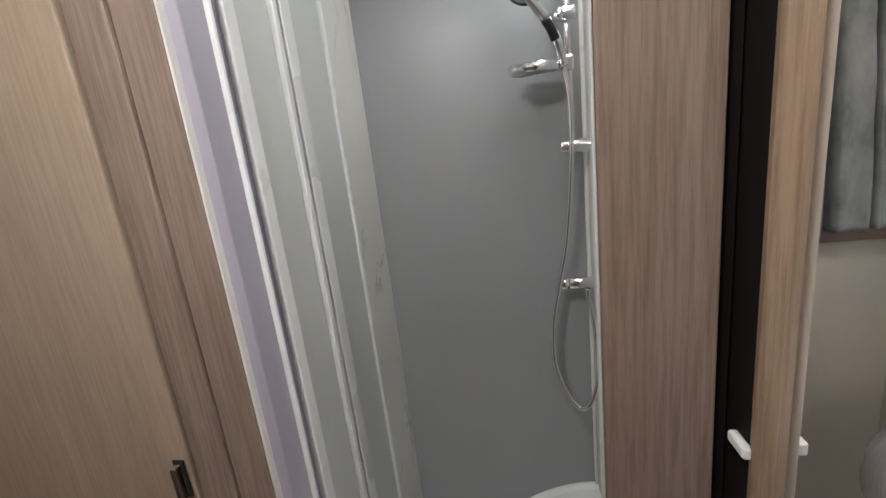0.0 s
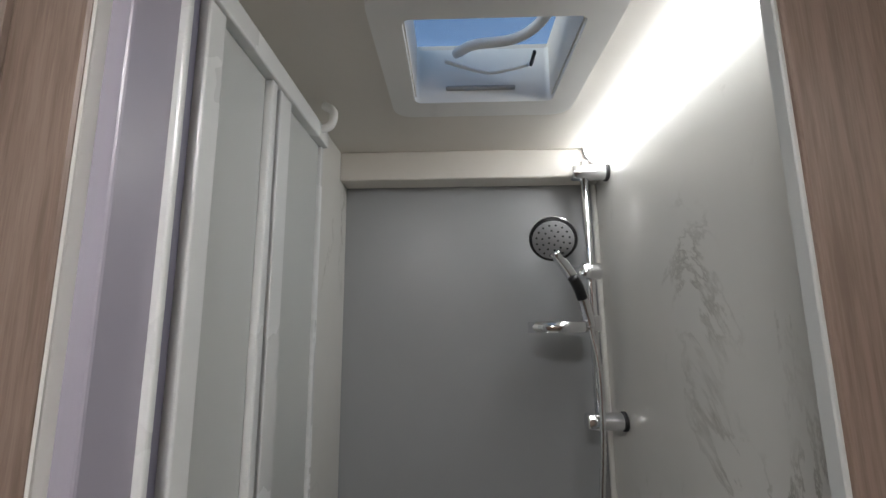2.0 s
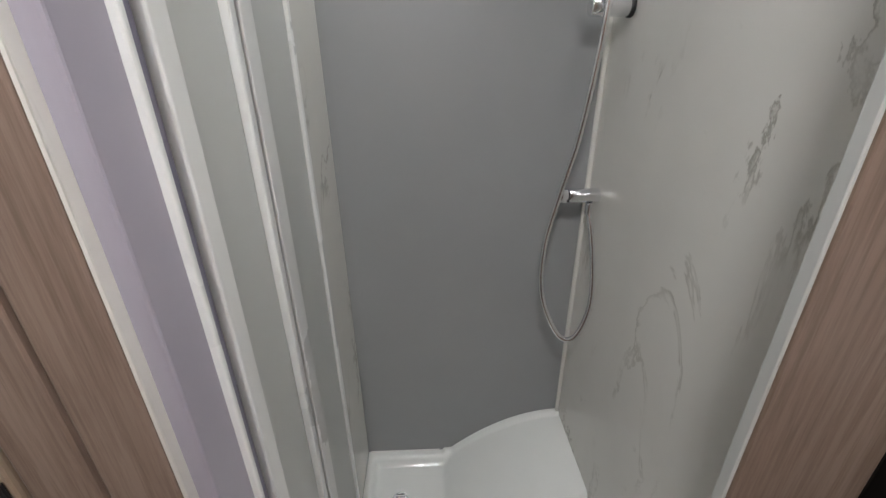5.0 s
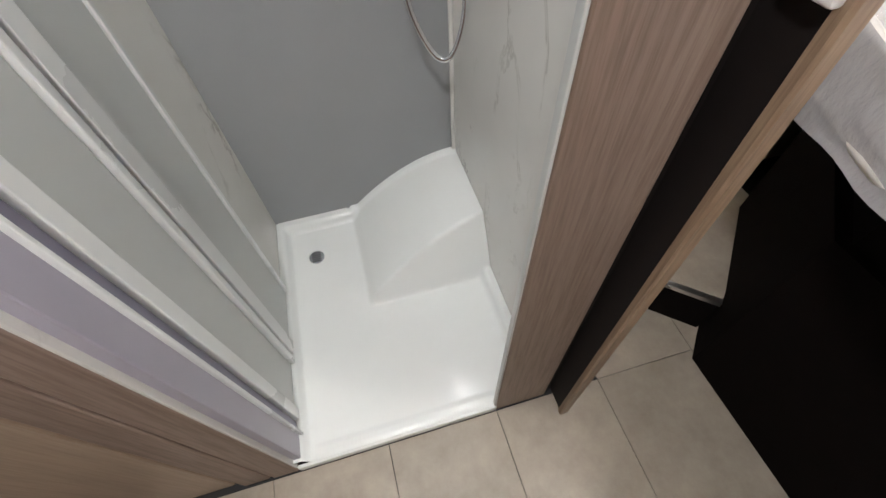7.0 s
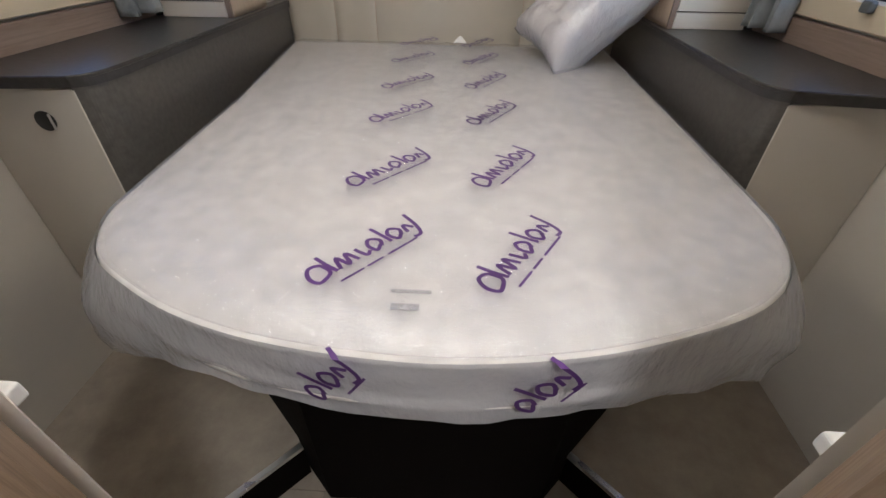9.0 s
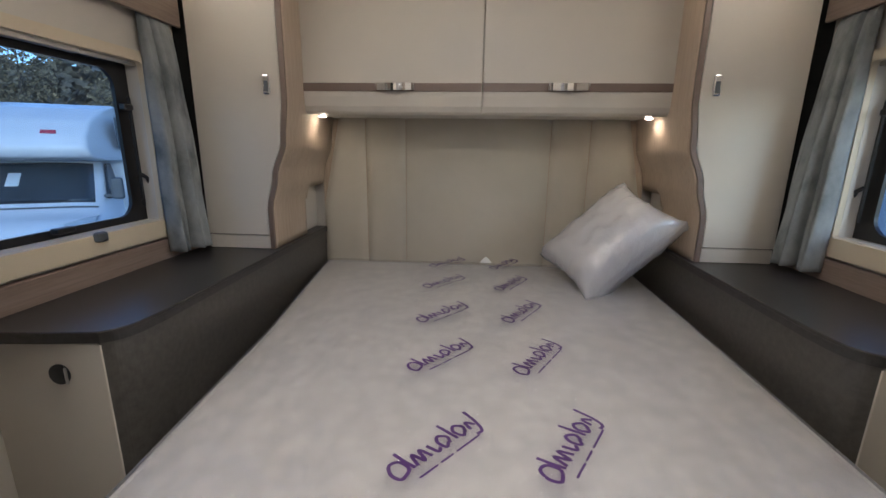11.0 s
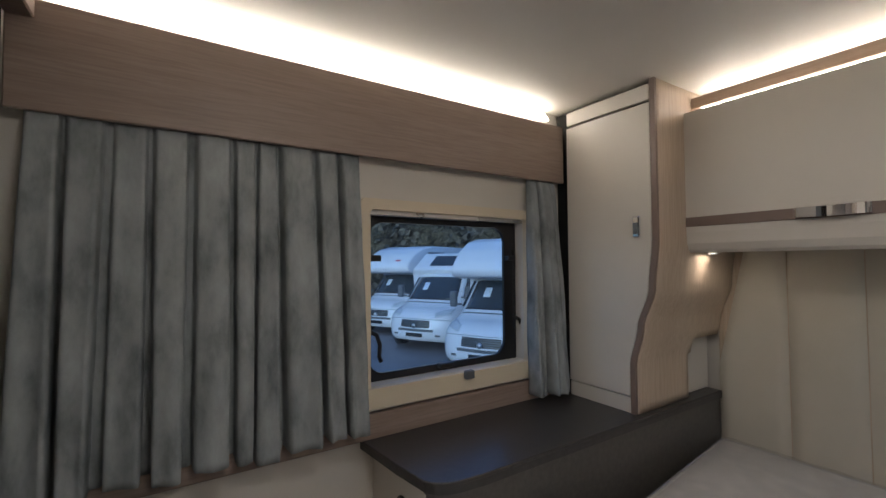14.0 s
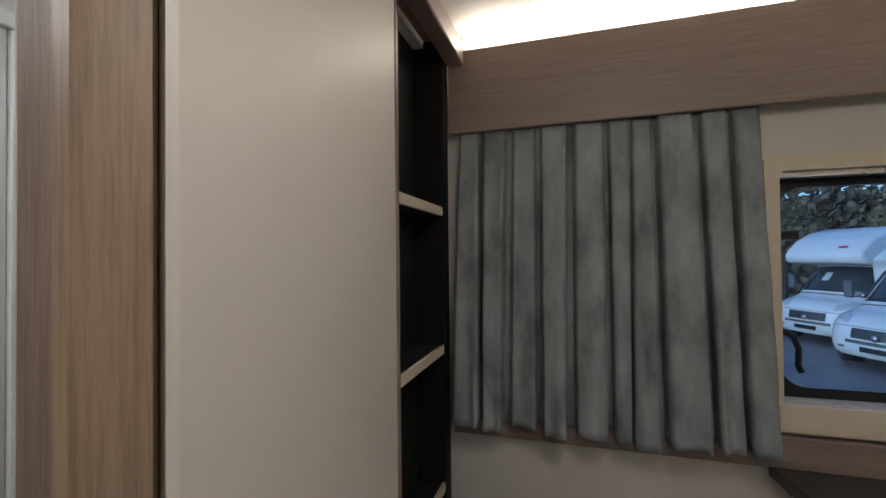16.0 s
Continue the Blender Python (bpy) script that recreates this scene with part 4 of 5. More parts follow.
MT, MB = 0.896, 0.764
mat = thing("mattress", (BX, 1.15, 0.66), "white quilted mattress with a rounded foot end", "mattress")
plan = bed_plan()
bm = bmesh.new()
rings = []
for z, sh in ((MB, 0.02), (MB + 0.012, 0.004), (MB + 0.02, 0.0), (MT - 0.03, 0.0)):
    P = bed_plan(-sh) if sh else plan
    rings.append([bm.verts.new((x, y, z)) for x, y in P])
n = len(plan)
for r0, r1 in zip(rings, rings[1:]):
    for i in range(n):
        bm.faces.new((r0[i], r0[(i + 1) % n], r1[(i + 1) % n], r1[i]))
bm.faces.new(rings[0][::-1])
part("border", bm, "mattress_side", mat, "grey fabric border", True)
for z in (MT - 0.022, MB + 0.018):
    P = [Vector((x, y, z)) for x, y in bed_plan(0.003)]
    part("piping", tube(P + [P[0]], 0.009, 6), "quilt", mat, "white piping", True)


def inside(x, y, poly):
    c = False
    for i in range(len(poly)):
        (x0, y0), (x1, y1) = poly[i - 1], poly[i]
        if (y0 > y) != (y1 > y) and x < (x1 - x0) * (y - y0) / (y1 - y0) + x0:
            c = not c
    return c


def sheet(rise, crown, ridge, quilt, name, matn, parent, label, inset):
    """A top surface that fills the plan, in rows from the foot to the head."""
    P = bed_plan(-inset)
    A = np.array(P)
    B = np.roll(A, -1, axis=0)
    ya, yb = min(y for x, y in P) + 0.0006, max(y for x, y in P) - 0.0006
    NV, NU = 150, 110
    bm = bmesh.new()
    rows = []
    for j in range(NV + 1):
        t = j / NV
        y = ya + (yb - ya) * (0.35 * t * t + 0.65 * t if t < 1 else 1)
        xs = sorted(x0 + (x1 - x0) * (y - y0) / (y1 - y0) for (x0, y0), (x1, y1) in zip(A, B) if (y0 > y) != (y1 > y))
        xl, xr = xs[0], xs[-1]
        row = []
        for i in range(NU + 1):
            x = xl + (xr - xl) * i / NU
            p = np.array((x, y))
            d = B - A
            w_ = np.clip(((p - A) * d).sum(1) / (d * d).sum(1), 0, 1)
            dist = float(np.sqrt((((A + d * w_[:, None]) - p) ** 2).sum(1).min()))
            e = 1 - math.exp(-dist / 0.022)
            z = MT - 0.016 + rise + crown * e
            if ridge:
                r = abs(noise.noise((x * 11, y * 1.3, 2.0)))
                z += e * ridge * (1.6 * max(0, 0.30 - r) / 0.30 + noise.noise((x * 30, y * 5, 5.0)) + 0.8 * noise.noise((x * 22, y * 18, 9.0)))
            if quilt:
                z += e * quilt * abs(math.sin(x * 74 + 1.2 * math.sin(y * 37)) * math.sin(y * 74 + 1.2 * math.sin(x * 37)))
            row.append(bm.verts.new((x, y, z)))
        rows.append(row)
    for r0, r1 in zip(rows, rows[1:]):
        for i in range(NU):
            bm.faces.new((r0[i], r0[i + 1], r1[i + 1], r1[i]))
    return part(name, bm, matn, parent, label, True)


sheet(0.0, 0.008, 0.0, 0.005, "quilted_top", "quilt", mat, "quilted white top", 0.0)
part("label_bar", box(-0.005, 0.035, 0.300, 0.312, MT + 0.0015, MT + 0.0028, 0), "print_grey", mat, "small woven label")
part("label_bar", box(-0.01, 0.05, 0.335, 0.341, MT + 0.0015, MT + 0.0028, 0), "print_grey", mat)

tag_ = extrude_poly([(-0.030, 0.0), (0.030, 0.0), (0.010, 0.024), (0.0, 0.030), (-0.012, 0.022)], -0.002, 0.002)
part("corner_tag", turned(tag_, pose(0.045, 2.015, MT + 0.002, 70, 0, 0)), "white_plastic", mat, "pale folded tag at the head end")

wrap = thing("plastic_wrap", (BX, 1.15, 0.66), "crinkled clear plastic wrap with purple print over the mattress", "plastic wrap")
sheet(0.008, 0.010, 0.0028, 0.004, "top_film", "film", wrap, "crinkled clear film", -0.006)
# loose skirt round the foot end
P = bed_plan(0.012)
bm = bmesh.new()
rows = []
for k in range(15):
    v = k / 14
    row = []
    for i, (x, y) in enumerate(P):
        if y > 1.95:
            y = 2.03
        cornerw = math.exp(-((x + 0.56) / 0.16) ** 2 - ((y - 0.46) / 0.22) ** 2) + math.exp(-((x - 0.66) / 0.16) ** 2 - ((y - 0.50) / 0.22) ** 2)
        nx_, ny_ = (x - 0.05), (y - 1.0)
        ln = math.hypot(nx_, ny_) or 1
        g_ = cornerw * (0.062 * math.sin(v * math.pi * 0.75) + 0.012 * v)
        wob = 0.010 * v * noise.noise((x * 12, y * 12, v * 3)) * (1 + 2 * cornerw)
        z = MT - 0.012 - v * (0.128 + 0.085 * cornerw) + 0.012 * v * noise.noise((x * 9, y * 9, 1.0))
        row.append(bm.verts.new((x + nx_ / ln * (g_ + wob), y + ny_ / ln * (g_ + wob), z)))
    rows.append(row)
n = len(P)
for r0, r1 in zip(rows, rows[1:]):
    for i in range(n):
        bm.faces.new((r0[i], r0[(i + 1) % n], r1[(i + 1) % n], r1[i]))
part("skirt_film", bm, "film_loose", wrap, "loose clear film hanging over the edge", True)


# purple print: a row of plain loops and strokes with thin bars under it
def print_mark(ox, oy, ang, size, up=None, strokes=None):
    """ox, oy: start of the mark; ang: its direction; size: its length."""
    S = [
        [(0.12, 0.02), (0.03, 0.0), (0.0, 0.09), (0.05, 0.18), (0.13, 0.16), (0.15, 0.06), (0.12, 0.02)],
        [(0.16, 0.26), (0.17, 0.14), (0.19, 0.02)],
        [(0.22, 0.02), (0.26, 0.15), (0.30, 0.02), (0.34, 0.15), (0.38, 0.02)],
        [(0.42, 0.14), (0.45, 0.02), (0.50, 0.05)],
        [(0.60, 0.05), (0.54, 0.01), (0.52, 0.10), (0.57, 0.16), (0.63, 0.10), (0.60, 0.03)],
        [(0.67, 0.27), (0.69, 0.02)],
        [(0.81, 0.05), (0.75, 0.01), (0.72, 0.10), (0.77, 0.16), (0.83, 0.10), (0.80, 0.03)],
        [(0.86, 0.02), (0.89, 0.12), (0.94, 0.04)],
        [(1.0, 0.24), (0.97, 0.05), (0.92, -0.06), (0.85, -0.06)],
    ]
    bm = bmesh.new()
    ca, sa = math.cos(ang), math.sin(ang)
    for st in (strokes or range(len(S))):
        pts = smooth_path([(px, py, 0) for px, py in S[st]], 5)
        prev = None
        for i, p in enumerate(pts):
            d = (pts[min(i + 1, len(pts) - 1)] - pts[max(i - 1, 0)]).normalized()
            nn = Vector((-d.y, d.x, 0)) * 0.016
            pair = []
            for q in (p - nn, p + nn):
                x, y = q.x * size, q.y * size
                pair.append(bm.verts.new(up(ox + x * ca - y * sa, oy + x * sa + y * ca)))
            if prev:
                bm.faces.new((prev[0], prev[1], pair[1], pair[0]))
            prev = pair
    for x0, x1 in ((0.14, 0.34), (0.37, 0.52), (0.56, 0.86)) if strokes is None else ((0.72, 0.95),):
        q = []
        for px, py in ((x0, -0.095), (x1, -0.095), (x1, -0.075), (x0, -0.075)):
            x, y = px * size, py * size
            q.append(bm.verts.new(up(ox + x * ca - y * sa, oy + x * sa + y * ca)))
        bm.faces.new(q)
    return part("print", bm, "purple", wrap, "purple printed mark")


def top_z(x, y):
    return Vector((x, y, MT + 0.0195))


for (lx, ly), (rx, ry) in (((-0.128, 0.318), (0.128, 0.320)), ((-0.138, 0.604), (0.118, 0.622)), ((-0.160, 0.945), (0.102, 0.952)), ((-0.178, 1.235), (0.092, 1.26)), ((-0.198, 1.56), (0.079, 1.56)), ((-0.206, 1.850), (0.069, 1.845))):
    print_mark(lx + 0.016, ly + 0.004, radians(50), 0.21, top_z)
    print_mark(rx + 0.016, ry + 0.004, radians(59), 0.21, top_z)


def front_z(x, y):
    # lies on the sloping front of the film; y counts up the front
    yy = 0.229 + 0.35 * (x - 0.05) ** 2
    return Vector((x, yy - 0.016 if y < 0 else yy + y - 0.012, MT - 0.006 + min(0, y)))


for fx in (-0.10, 0.185):
    print_mark(fx - 0.05, -0.185, radians(56), 0.205, front_z, (4, 5, 6, 7, 8))

# wrapped pillow leaning at the head
bm = bmesh.new()
bmesh.ops.create_cube(bm, size=1)
bmesh.ops.subdivide_edges(bm, edges=bm.edges, cuts=24, use_grid_fill=True)


def pillow_point(co, grow):
    """From a cube to a stuffed cushion with pinched seams and creases."""
    x, y, z = co * 2
    e = max(0, (1 - abs(x) ** 3.4) * (1 - abs(y) ** 3.4))
    wr = 0.006 * noise.noise((x * 3, y * 6, z * 2)) + 0.012 * (1 - e) * noise.noise((x * 9, y * 9, z * 0.4 + 5))
    wr -= 0.010 * max(0, 0.25 - abs(noise.noise((x * 2.2 + 4, y * 2.2, z)))) / 0.25 * e
    th = 0.012 + 0.104 * e ** 0.5 + grow
    return Vector(((0.220 + grow) * x * (1 - 0.10 * (1 - y * y)), (0.158 + grow) * y * (1 - 0.11 * (1 - x * x)), z * th + wr))


for v in bm.verts:
    v.co = pillow_point(v.co, 0.0)
ax_l = Vector((0.74, 0.10, 0.66)).normalized()
ax_n = Vector((-0.50, -0.52, 0.66))
ax_n = (ax_n - ax_l * ax_n.dot(ax_l)).normalized()
ax_w = ax_n.cross(ax_l)
pm = Matrix.Translation((0.52, 1.74, 1.075)) @ Matrix((ax_l, ax_w, ax_n)).transposed().to_4x4()
turned(bm, pm)
pil = thing("pillow", (0.50, 1.70, 0.92), "white pillow in a clear plastic bag leaning on the bed head", "pillow")
part("cushion", bm, "pillow", pil, "", True)
bm = bmesh.new()
bmesh.ops.create_cube(bm, size=1)
bmesh.ops.subdivide_edges(bm, edges=bm.edges, cuts=24, use_grid_fill=True)
for v in bm.verts:
    v.co = pillow_point(v.co, 0.009)
turned(bm, pm)
part("bag", bm, "film_loose", pil, "clear plastic bag", True)

# ---- raised floors beside the bed ----
STEP = 0.15
LEFT = [(-0.330, 0.478), (-0.706, 0.073), (-1.084, 0.073), (-1.084, 0.80), (-0.60, 0.80)]
RIGHT = [(0.414, 0.506), (0.62, 0.80), (1.084, 0.80), (1.084, 0.073), (0.86, 0.073)]
for pts, lbl in ((LEFT, "left"), (RIGHT, "right")):
    st = thing("raised_floor", (pts[0][0], pts[0][1], 0), "raised vinyl-tiled floor beside the bed with a black riser", "step", "raised floors")
    part("riser_block", extrude_poly(pts, 0.0, STEP - 0.004), "base_black", st, "black riser")
    part("covering", extrude_poly(pts, STEP - 0.003, STEP, 0.001, 1), "tile", st, "beige vinyl tile covering")
    p, q = (pts[0], pts[1]) if lbl == "left" else (pts[0], pts[-1])
    a, c = Vector((*p, 0)), Vector((*q, 0))
    d = (c - a).normalized()
    nrm2 = Vector((d.y, -d.x, 0)) if lbl == "left" else Vector((-d.y, d.x, 0))
    if nrm2.y > 0:
        nrm2 = -nrm2
    e0, e1 = a, c
    pts4 = [(e0 + nrm2 * 0.004), (e1 + nrm2 * 0.004), (e1 - nrm2 * 0.012), (e0 - nrm2 * 0.012)]
    part("edge_trim", extrude_poly([(v.x, v.y) for v in pts4], STEP - 0.012, STEP + 0.003), "steel", st, "thin metal edge trim")

# ---- outside ----
GZ = -0.9
bm = bmesh.new()
q = [bm.verts.new(p) for p in ((-900, -900, GZ), (900, -900, GZ), (900, 900, GZ), (-900, 900, GZ))]
bm.faces.new(q)
setting("ground", bm, "asphalt", "damp grey asphalt yard", "ground")


def motorhome(at, heading, label, alcove=True, plate_text=None, body_len=4.5):
    """Front towards -y in its own frame, x across."""
    e = new("motorhome")
    e.matrix_basis = pose(at[0], at[1], GZ, 0, 0, heading)
    tagged(e, label, "motorhome", "parked motorhomes")

    def p(name, bm, mat, lab="", parent=None, smooth=False):
        ob = part(name, bm, mat, None, lab, smooth)
        ob.parent = parent or e
        return ob

    def loft(sections, x):
        """Side section of (y, z) points across a half width that may taper."""
        bm = bmesh.new()
        n = len(sections)
        L = [bm.verts.new((-(x - t), y, z)) for y, z, t in sections]
        R = [bm.verts.new((x - t, y, z)) for y, z, t in sections]
        bm.faces.new(L)
        bm.faces.new(R[::-1])
        for i in range(n):
            bm.faces.new((L[i], R[i], R[(i + 1) % n], L[(i + 1) % n]))
        bmesh.ops.recalc_face_normals(bm, faces=bm.faces)
        bmesh.ops.bevel(bm, geom=list(bm.edges), offset=0.07, segments=3, affect='EDGES', profile=0.5, clamp_overlap=True)
        return bm

    PROF = [(0.10, 0.28, 0.90, 0.30), (0.02, 0.40, 0.99, 0.33), (0.0, 0.60, 1.02, 0.34), (0.03, 0.78, 1.02, 0.34), (0.10, 0.96, 1.01, 0.33), (0.30, 1.10, 0.98, 0.31), (0.78, 1.29, 0.94, 0.27), (1.45, 2.00, 0.82, 0.20), (1.72, 2.10, 0.80, 0.18)]

    def surf(u_, v_, out_=0.0):
        """Nose of the cab: u across from -1 to 1, v up along the middle line."""
        k = min(len(PROF) - 2, int(v_))
        f = v_ - k
        ext = [PROF[max(0, min(len(PROF) - 1, k + d_))] for d_ in (-1, 0, 1, 2)]
        yy, zz, hw, bl = (0.5 * (2 * b_ + (c_ - a_) * f + (2 * a_ - 5 * b_ + 4 * c_ - e_) * f * f + (3 * b_ - a_ - 3 * c_ + e_) * f ** 3) for a_, b_, c_, e_ in zip(*ext))
        return Vector((u_ * (hw + out_), yy + bl * (0.55 * u_ * u_ + 0.45 * u_ ** 6) - out_, zz - 0.05 * u_ ** 4 + out_ * 0.4))

    def patch(u0, u1, v0, v1, out_, slant=0.0, nu=10, nv=8):
        """Thin panel that lies on the nose."""
        bm = bmesh.new()
        lay = []
        for o_ in (out_, out_ - 0.03):
            lay.append([[bm.verts.new(surf(u0 + (u1 - u0) * i / nu, v0 + (v1 - v0) * j / nv + slant * (i / nu) * (1 if u1 > 0 else 0) + (slant * (1 - i / nu) if u1 <= 0 else 0), o_)) for i in range(nu + 1)] for j in range(nv + 1)])
        for n_, L_ in enumerate(lay):
            for j in range(nv):
                for i in range(nu):
                    bm.faces.new((L_[j][i], L_[j][i + 1], L_[j + 1][i + 1], L_[j + 1][i]))
        ring = [(0, i) for i in range(nu)] + [(j, nu) for j in range(nv)] + [(nv, i) for i in range(nu, 0, -1)] + [(j, 0) for j in range(nv, 0, -1)]
        for (j, i), (j2, i2) in zip(ring, ring[1:] + ring[:1]):
            bm.faces.new((lay[0][j][i], lay[0][j2][i2], lay[1][j2][i2], lay[1][j][i]))
        bmesh.ops.recalc_face_normals(bm, faces=bm.faces)
        return bm

    bm = bmesh.new()
    nu_, nv_ = 24, 40
    gr_ = []
    for j in range(nv_ + 1):
        v_ = 8 * j / nv_
        rw = [surf(-1 + 2 * i / nu_, v_) for i in range(nu_ + 1)]
        lft, rgt = Vector((-1.02 if rw[0].z < 1.3 else rw[0].x * 1.04, 2.3, rw[0].z)), Vector((1.02 if rw[0].z < 1.3 else rw[-1].x * 1.04, 2.3, rw[-1].z))
        gr_.append([bm.verts.new(q) for q in [lft] + rw + [rgt]])
    for r0, r1 in zip(gr_, gr_[1:]):
        for i in range(len(r0) - 1):
            bm.faces.new((r0[i], r0[i + 1], r1[i + 1], r1[i]))
    p("cab", bm, "carbody", "white cab", None, True)
    if alcove:
        p("body", loft([(1.9, 0.35, 0), (1.9, 2.0, 0), (1.15, 2.03, 0.03), (0.60, 2.10, 0.16), (0.50, 2.24, 0.20), (0.60, 2.44, 0.21), (0.92, 2.70, 0.20), (1.45, 2.92, 0.16), (2.1, 3.03, 0.1), (body_len + 1.9, 3.02, 0.1), (body_len + 1.9, 0.35, 0)], 1.14), "carbody", "white coach body with an alcove", None, True)
        for sx in (-1, 1):
            p("side_graphic", box(sx * 1.128, sx * 1.150, 1.55, 2.75, 2.24, 2.80, 0.01), "cargrey", "grey side graphic")
            p("side_window", box(sx * 1.151, sx * 1.158, 1.95, 2.55, 2.38, 2.70, 0.002), "carglass")
        p("emblem", turned(box(-0.10, 0.10, -0.012, 0.012, -0.035, 0.035, 0.004), pose(0.45, 0.665, 2.50, -38, 0, 0)), "red", "small red emblem")
    else:
        p("body", loft([(1.9, 0.35, 0), (1.7, 2.05, 0), (1.5, 2.20, 0.1), (2.3, 2.72, 0.1), (body_len + 1.9, 2.80, 0.1), (body_len + 1.9, 0.35, 0)], 1.14), "carbody", "white low-profile coach body", None, True)
        p("roof_window", turned(box(-0.5, 0.5, -0.28, 0.28, -0.01, 0.012, 0.02, 2), pose(0, 1.92, 2.475, 33, 0, 0)), "carglass")
    wsg = p("windscreen", patch(-0.86, 0.86, 6.1, 6.97, 0.012), "carglass", "dark windscreen", None, True)
    p("wiper", patch(-0.7, 0.5, 6.13, 6.16, 0.03, 0, 8, 1), "black", "", wsg)
    p("pale_card", patch(-0.45, -0.25, 6.45, 6.70, 0.018, 0, 2, 2), "plate", "pale card behind the windscreen", wsg)
    for sx in (-1, 1):
        sg = extrude_poly([(1.15, 1.36), (2.12, 1.36), (2.12, 1.96), (1.66, 1.96)], -0.02, 0.02)
        turned(sg, Matrix(((0, 0, 1, 0), (1, 0, 0, 0), (0, 1, 0, 0), (0, 0, 0, 1))))
        for v in sg.verts:
            v.co.x += sx * (0.965 - 0.10 * (v.co.z - 1.36) / 0.6)
        p("door_window", sg, "carglass", "side window")
        hl = patch(0.56, 0.93, 3.75, 4.75, 0.012, 0.75) if sx > 0 else patch(-0.93, -0.56, 3.75, 4.75, 0.012, 0.75)
        p("headlight", hl, "headlight", "clear headlight", None, True)
        mr_ = p("mirror", box(sx * 1.06, sx * 1.24, 0.98, 1.10, 1.36, 1.74, 0.04, 3), "cargrey")
        p("mirror_arm", box(sx * 0.93, sx * 1.07, 1.02, 1.07, 1.40, 1.45, 0.01), "cargrey", "", mr_)
        p("wheel_arch", cyl((sx * 0.99, 0.85, 0.36), (sx * 1.028, 0.85, 0.36), 0.41, seg=28), "cargrey", "", None, True)
        wh = p("wheel", cyl((sx * 0.83, 0.85, 0.33), (sx * 1.04, 0.85, 0.33), 0.33, bev=0.02, seg=28), "rubber", "black tyre", None, True)
        p("rim", cyl((sx * 0.90, 0.85, 0.33), (sx * 1.048, 0.85, 0.33), 0.20, seg=20), "steel", "", wh, True)
        p("rear_wheel", cyl((sx * 0.85, body_len, 0.33), (sx * 1.05, body_len, 0.33), 0.33, bev=0.02, seg=28), "rubber", "", None, True)
        p("fog_lamp", patch(0.60, 0.74, 1.15, 1.40, 0.01, 0, 3, 3) if sx > 0 else patch(-0.74, -0.60, 1.15, 1.40, 0.01, 0, 3, 3), "cargrey")
    gr = p("grille", patch(-0.44, 0.44, 2.25, 3.35, 0.010), "black", "dark grille")
    for k in range(4):
        p("slat", patch(-0.42, 0.42, 2.38 + 0.25 * k, 2.44 + 0.25 * k, 0.018, 0, 8, 1), "cargrey", "", gr)
    p("badge", cyl((0, -0.05, 0.70), (0, -0.02, 0.70), 0.06), "steel", "round metal badge", None, True)
    p("lower_intake", patch(-0.55, 0.55, 1.72, 2.05, 0.010, 0, 8, 2), "cargrey")
    p("number_plate", box(-0.26, 0.26, -0.035, 0.0, 0.40, 0.50, 0.004), "black", "dark number plate")
    p("bumper_seam", patch(-0.96, 0.96, 3.50, 3.56, 0.008, 0, 14, 1), "cargrey")
    p("bonnet_seam", patch(-0.90, 0.90, 5.93, 5.99, 0.008, 0, 14, 1), "cargrey")
    return e


motorhome((-6.95, 5.75), 28, "white motorhome with a large alcove parked outside")
motorhome((-10.2, 6.0), 28, "white low-profile motorhome parked in the row", False)
motorhome((-13.2, 6.2), 28, "white motorhome with an alcove parked in the row", True)
motorhome((-13.2, 2.4), 100, "white low-profile motorhome parked across the row", False)

# white van beside the other window, seen from behind
van = thing("parked_van", (3.6, 3.6, GZ), "white van with a pale number plate parked outside", "van")
bm = box(2.5, 4.4, 2.4, 7.6, GZ + 0.35, GZ + 2.6, 0.12, 3)
part("body", bm, "carbody", van, "white van body", True)
part("rear_window", box(2.7, 4.2, 2.385, 2.398, GZ + 1.55, GZ + 2.3, 0.004), "carglass", van)
part("lower_trim", box(2.52, 4.38, 2.36, 2.398, GZ + 0.4, GZ + 0.75, 0.01), "cargrey", van)
part("side_glass", box(2.484, 2.498, 2.9, 4.4, GZ + 1.45, GZ + 2.2, 0.003), "carglass", van)
npl = part("number_plate", box(2.476, 2.482, 3.05, 3.85, GZ + 2.26, GZ + 2.46, 0.002), "plate", van, "pale plate with dark digits")
cu = bpy.data.curves.new("digits", 'FONT')
cu.body = "5799"
cu.size = 0.20
cu.extrude = 0.002
tmp = new("digits", cu)
bpy.context.view_layer.update()
me = bpy.data.meshes.new_from_object(tmp.evaluated_get(bpy.context.evaluated_depsgraph_get()))
bpy.data.objects.remove(tmp)
me.materials.clear()
me.materials.append(M["cargrey"])
dg = new("digits", me)
dg.parent = npl
dg.matrix_basis = Matrix(((0, 0, -1, 2.474), (-1, 0, 0, 3.72), (0, 1, 0, GZ + 2.29), (0, 0, 0, 1)))


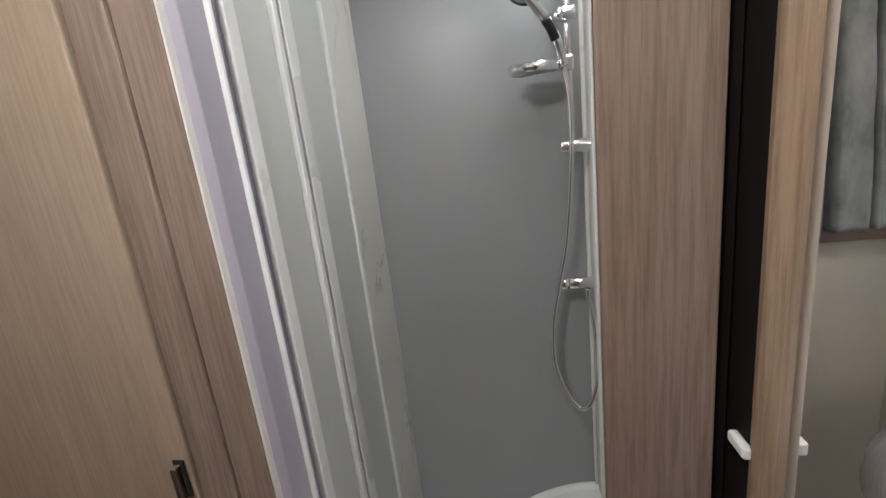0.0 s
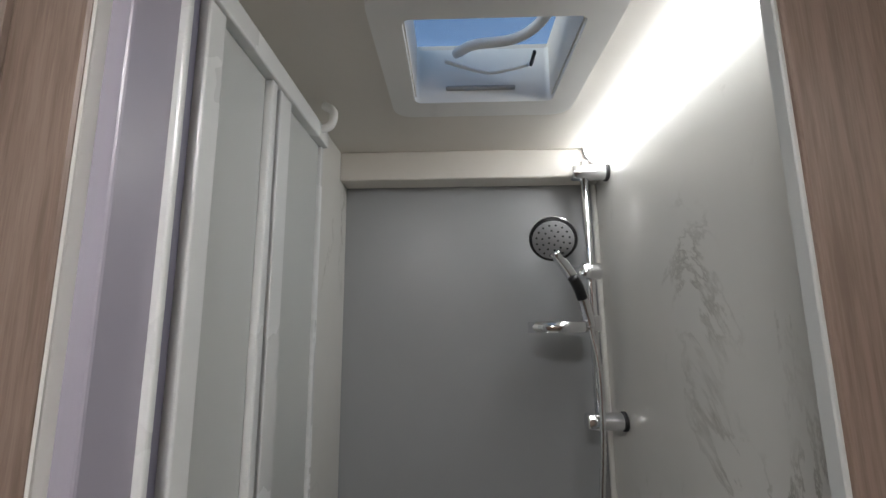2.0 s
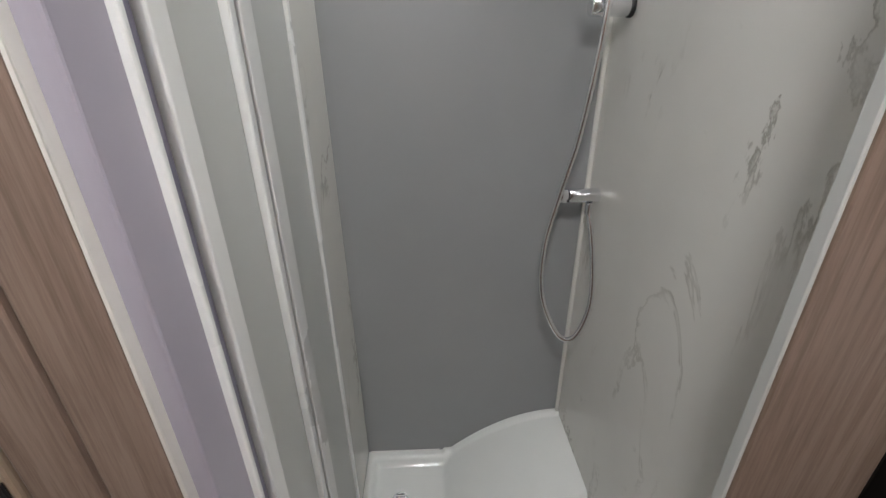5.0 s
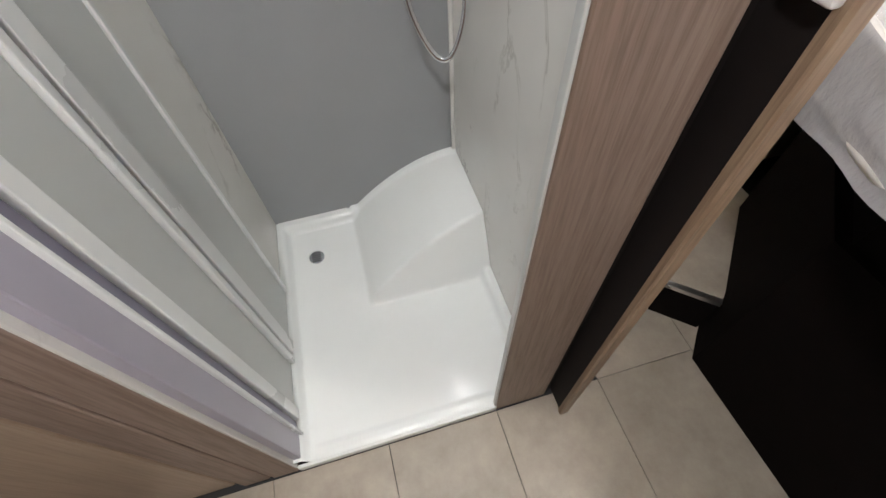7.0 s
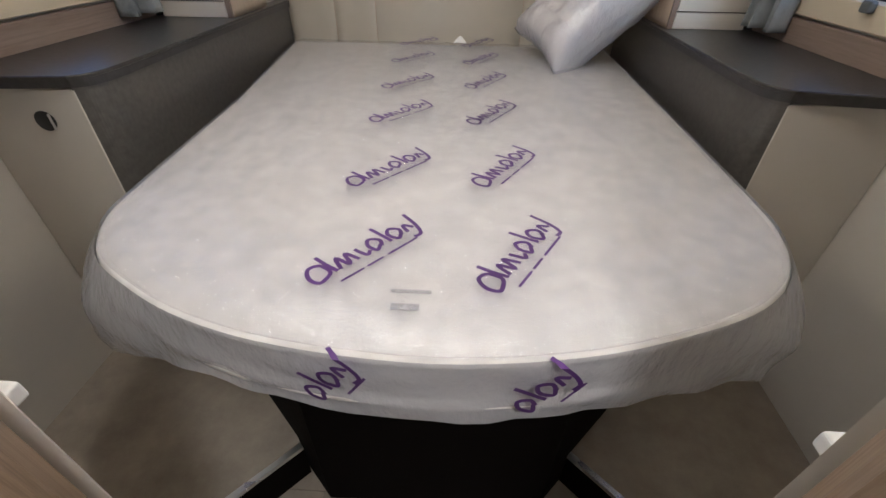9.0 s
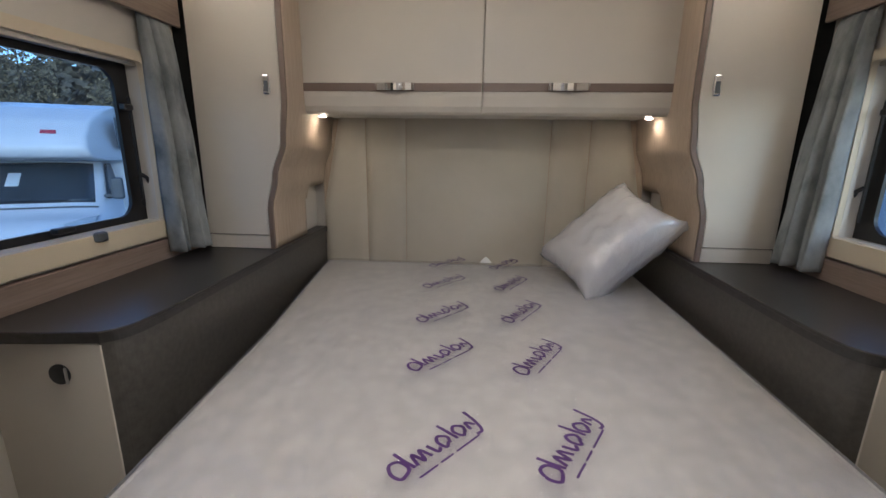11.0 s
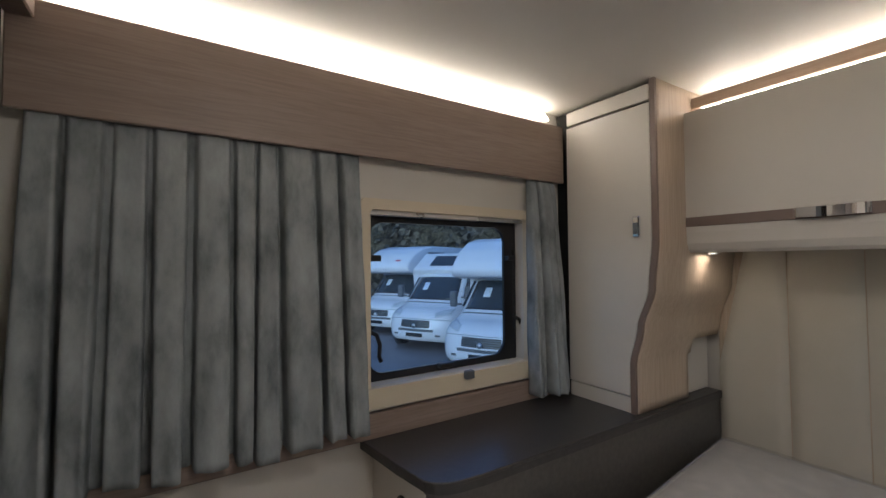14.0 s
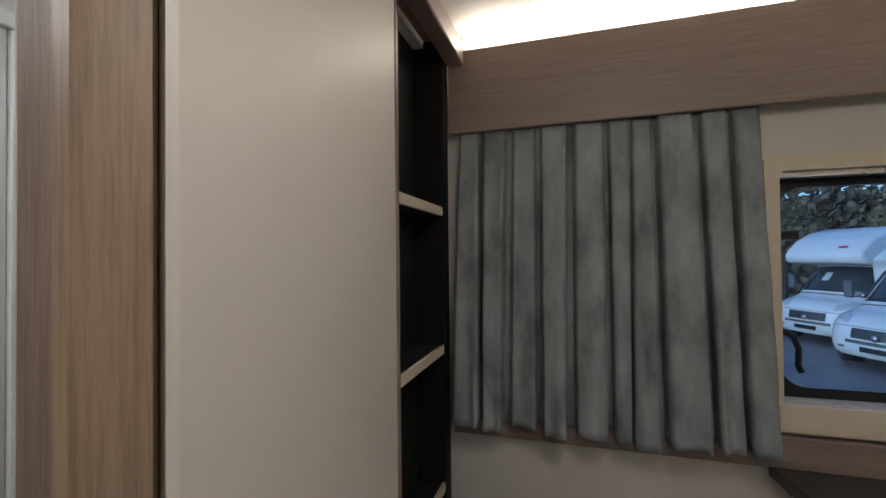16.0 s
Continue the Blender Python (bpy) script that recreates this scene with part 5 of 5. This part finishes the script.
# trees behind the yard
def tree(x, y, h, seed):
    rnd = random.Random(seed)
    t = thing("tree", (x, y, GZ), "thin autumn tree behind the yard", "tree", "trees behind the yard")
    bm = bmesh.new()
    tips = []
    trunk = smooth_path([(x, y, GZ - 0.05), (x + rnd.uniform(-.2, .2), y, GZ + h * 0.4), (x + rnd.uniform(-.4, .4), y + rnd.uniform(-.3, .3), GZ + h * 0.8)], 4)
    cyl(trunk[0], trunk[4], 0.16, 0.11, 8, bm=bm)
    cyl(trunk[4], trunk[-1], 0.11, 0.05, 8, bm=bm)
    for k in range(16):
        b0 = trunk[rnd.randint(3, len(trunk) - 1)]
        d = Vector((rnd.uniform(-1, 1), rnd.uniform(-1, 1), rnd.uniform(0.2, 1.0))).normalized() * rnd.uniform(0.8, 2.0)
        cyl(b0, b0 + d, 0.035, 0.012, 5, bm=bm)
        tips += [b0 + d * f for f in (0.5, 0.75, 1.0)]
        for _ in range(2):
            d2 = Vector((rnd.uniform(-1, 1), rnd.uniform(-1, 1), rnd.uniform(-0.1, 0.8))) * 0.7
            cyl(b0 + d * 0.6, b0 + d * 0.6 + d2, 0.015, 0.006, 4, bm=bm)
            tips += [b0 + d * 0.6 + d2 * f for f in (0.5, 1.0)]
    part("trunk", bm, "bark", t, "bare grey-brown trunk and limbs")
    verts, faces = [], []
    for tp in tips:
        for _ in range(26):
            c = tp + Vector((rnd.gauss(0, 0.35), rnd.gauss(0, 0.35), rnd.gauss(0, 0.28)))
            a = Vector((rnd.uniform(-1, 1), rnd.uniform(-1, 1), rnd.uniform(-1, 1))).normalized() * 0.07
            b_ = a.orthogonal().normalized() * 0.05
            i = len(verts)
            verts += [c - a, c + b_, c + a, c - b_]
            faces.append((i, i + 1, i + 2, i + 3))
    me = bpy.data.meshes.new("crown")
    me.from_pydata(verts, [], faces)
    me.materials.append(M["leaf"])
    cr = new("crown", me)
    cr.parent = t
    cr.matrix_parent_inverse = t.matrix_basis.inverted()
    return t


rt = random.Random(11)
for k in range(11):
    an = radians(100 + k * 9.5)
    r = rt.uniform(24, 30)
    tree(r * math.cos(an), r * math.sin(an), rt.uniform(5.0, 7.5), 40 + k)
bm = bmesh.new()
slope = []
for i in range(61):
    an = radians(80 + i * 2.3)
    h_ = 8.5 + 1.2 * math.sin(an * 9) + 0.7 * math.sin(an * 31)
    slope.append([bm.verts.new((r_ * math.cos(an), r_ * math.sin(an), GZ - 0.1 + h_ * q_)) for r_, q_ in ((35, 0), (39, 0.35), (46, 0.7), (56, 1.0))])
for a, c in zip(slope, slope[1:]):
    for k in range(3):
        bm.faces.new((a[k], c[k], c[k + 1], a[k + 1]))
setting("backdrop_slope", bm, "hedge", "brown autumn slope behind the yard", "hillside")
verts, faces = [], []
for k in range(30000):
    an = radians(rt.uniform(85, 215))
    r = rt.uniform(31, 34)
    z = GZ + rt.uniform(0, 1) ** 1.3 * (8.5 + 1.5 * math.sin(an * 23) + math.sin(an * 57))
    c = Vector((r * math.cos(an), r * math.sin(an), z))
    a = Vector((rt.uniform(-1, 1), rt.uniform(-1, 1), rt.uniform(-1, 1))).normalized() * 0.30
    b_ = a.orthogonal().normalized() * 0.2
    i = len(verts)
    verts += [c - a, c + b_, c + a, c - b_]
    faces.append((i, i + 1, i + 2, i + 3))
me = bpy.data.meshes.new("hedge")
me.from_pydata(verts, [], faces)
me.materials.append(M["hedge"])
tagged(new("hedge", me), "dark autumn hedge along the yard edge", "hedge", "", "stuff")

# ---- corridor floor tiles ----
tw, tl = 0.295, 0.60
proto = {}
fl = thing("floor_tiles", (0, -0.4, 0), "beige stone-look vinyl floor tiles in the corridor", "floor", "", "structure")
row = 0
y = -1.05
while y < 0.50:
    x = -0.875 - (0.3 if row % 2 else 0.0)
    while x < 0.88:
        x0, x1, y0, y1 = max(x, -0.275 if row < 4 else -0.72), min(x + tl, 0.9), y, min(y + tw, 0.60)
        if x1 - x0 > 0.02:
            part("tile", box(x0 + 0.0008, x1 - 0.0008, y0 + 0.0008, y1 - 0.0008, -0.005, 0.0, 0.0008), "tile", fl)
        x += tl
    y += tw
    row += 1
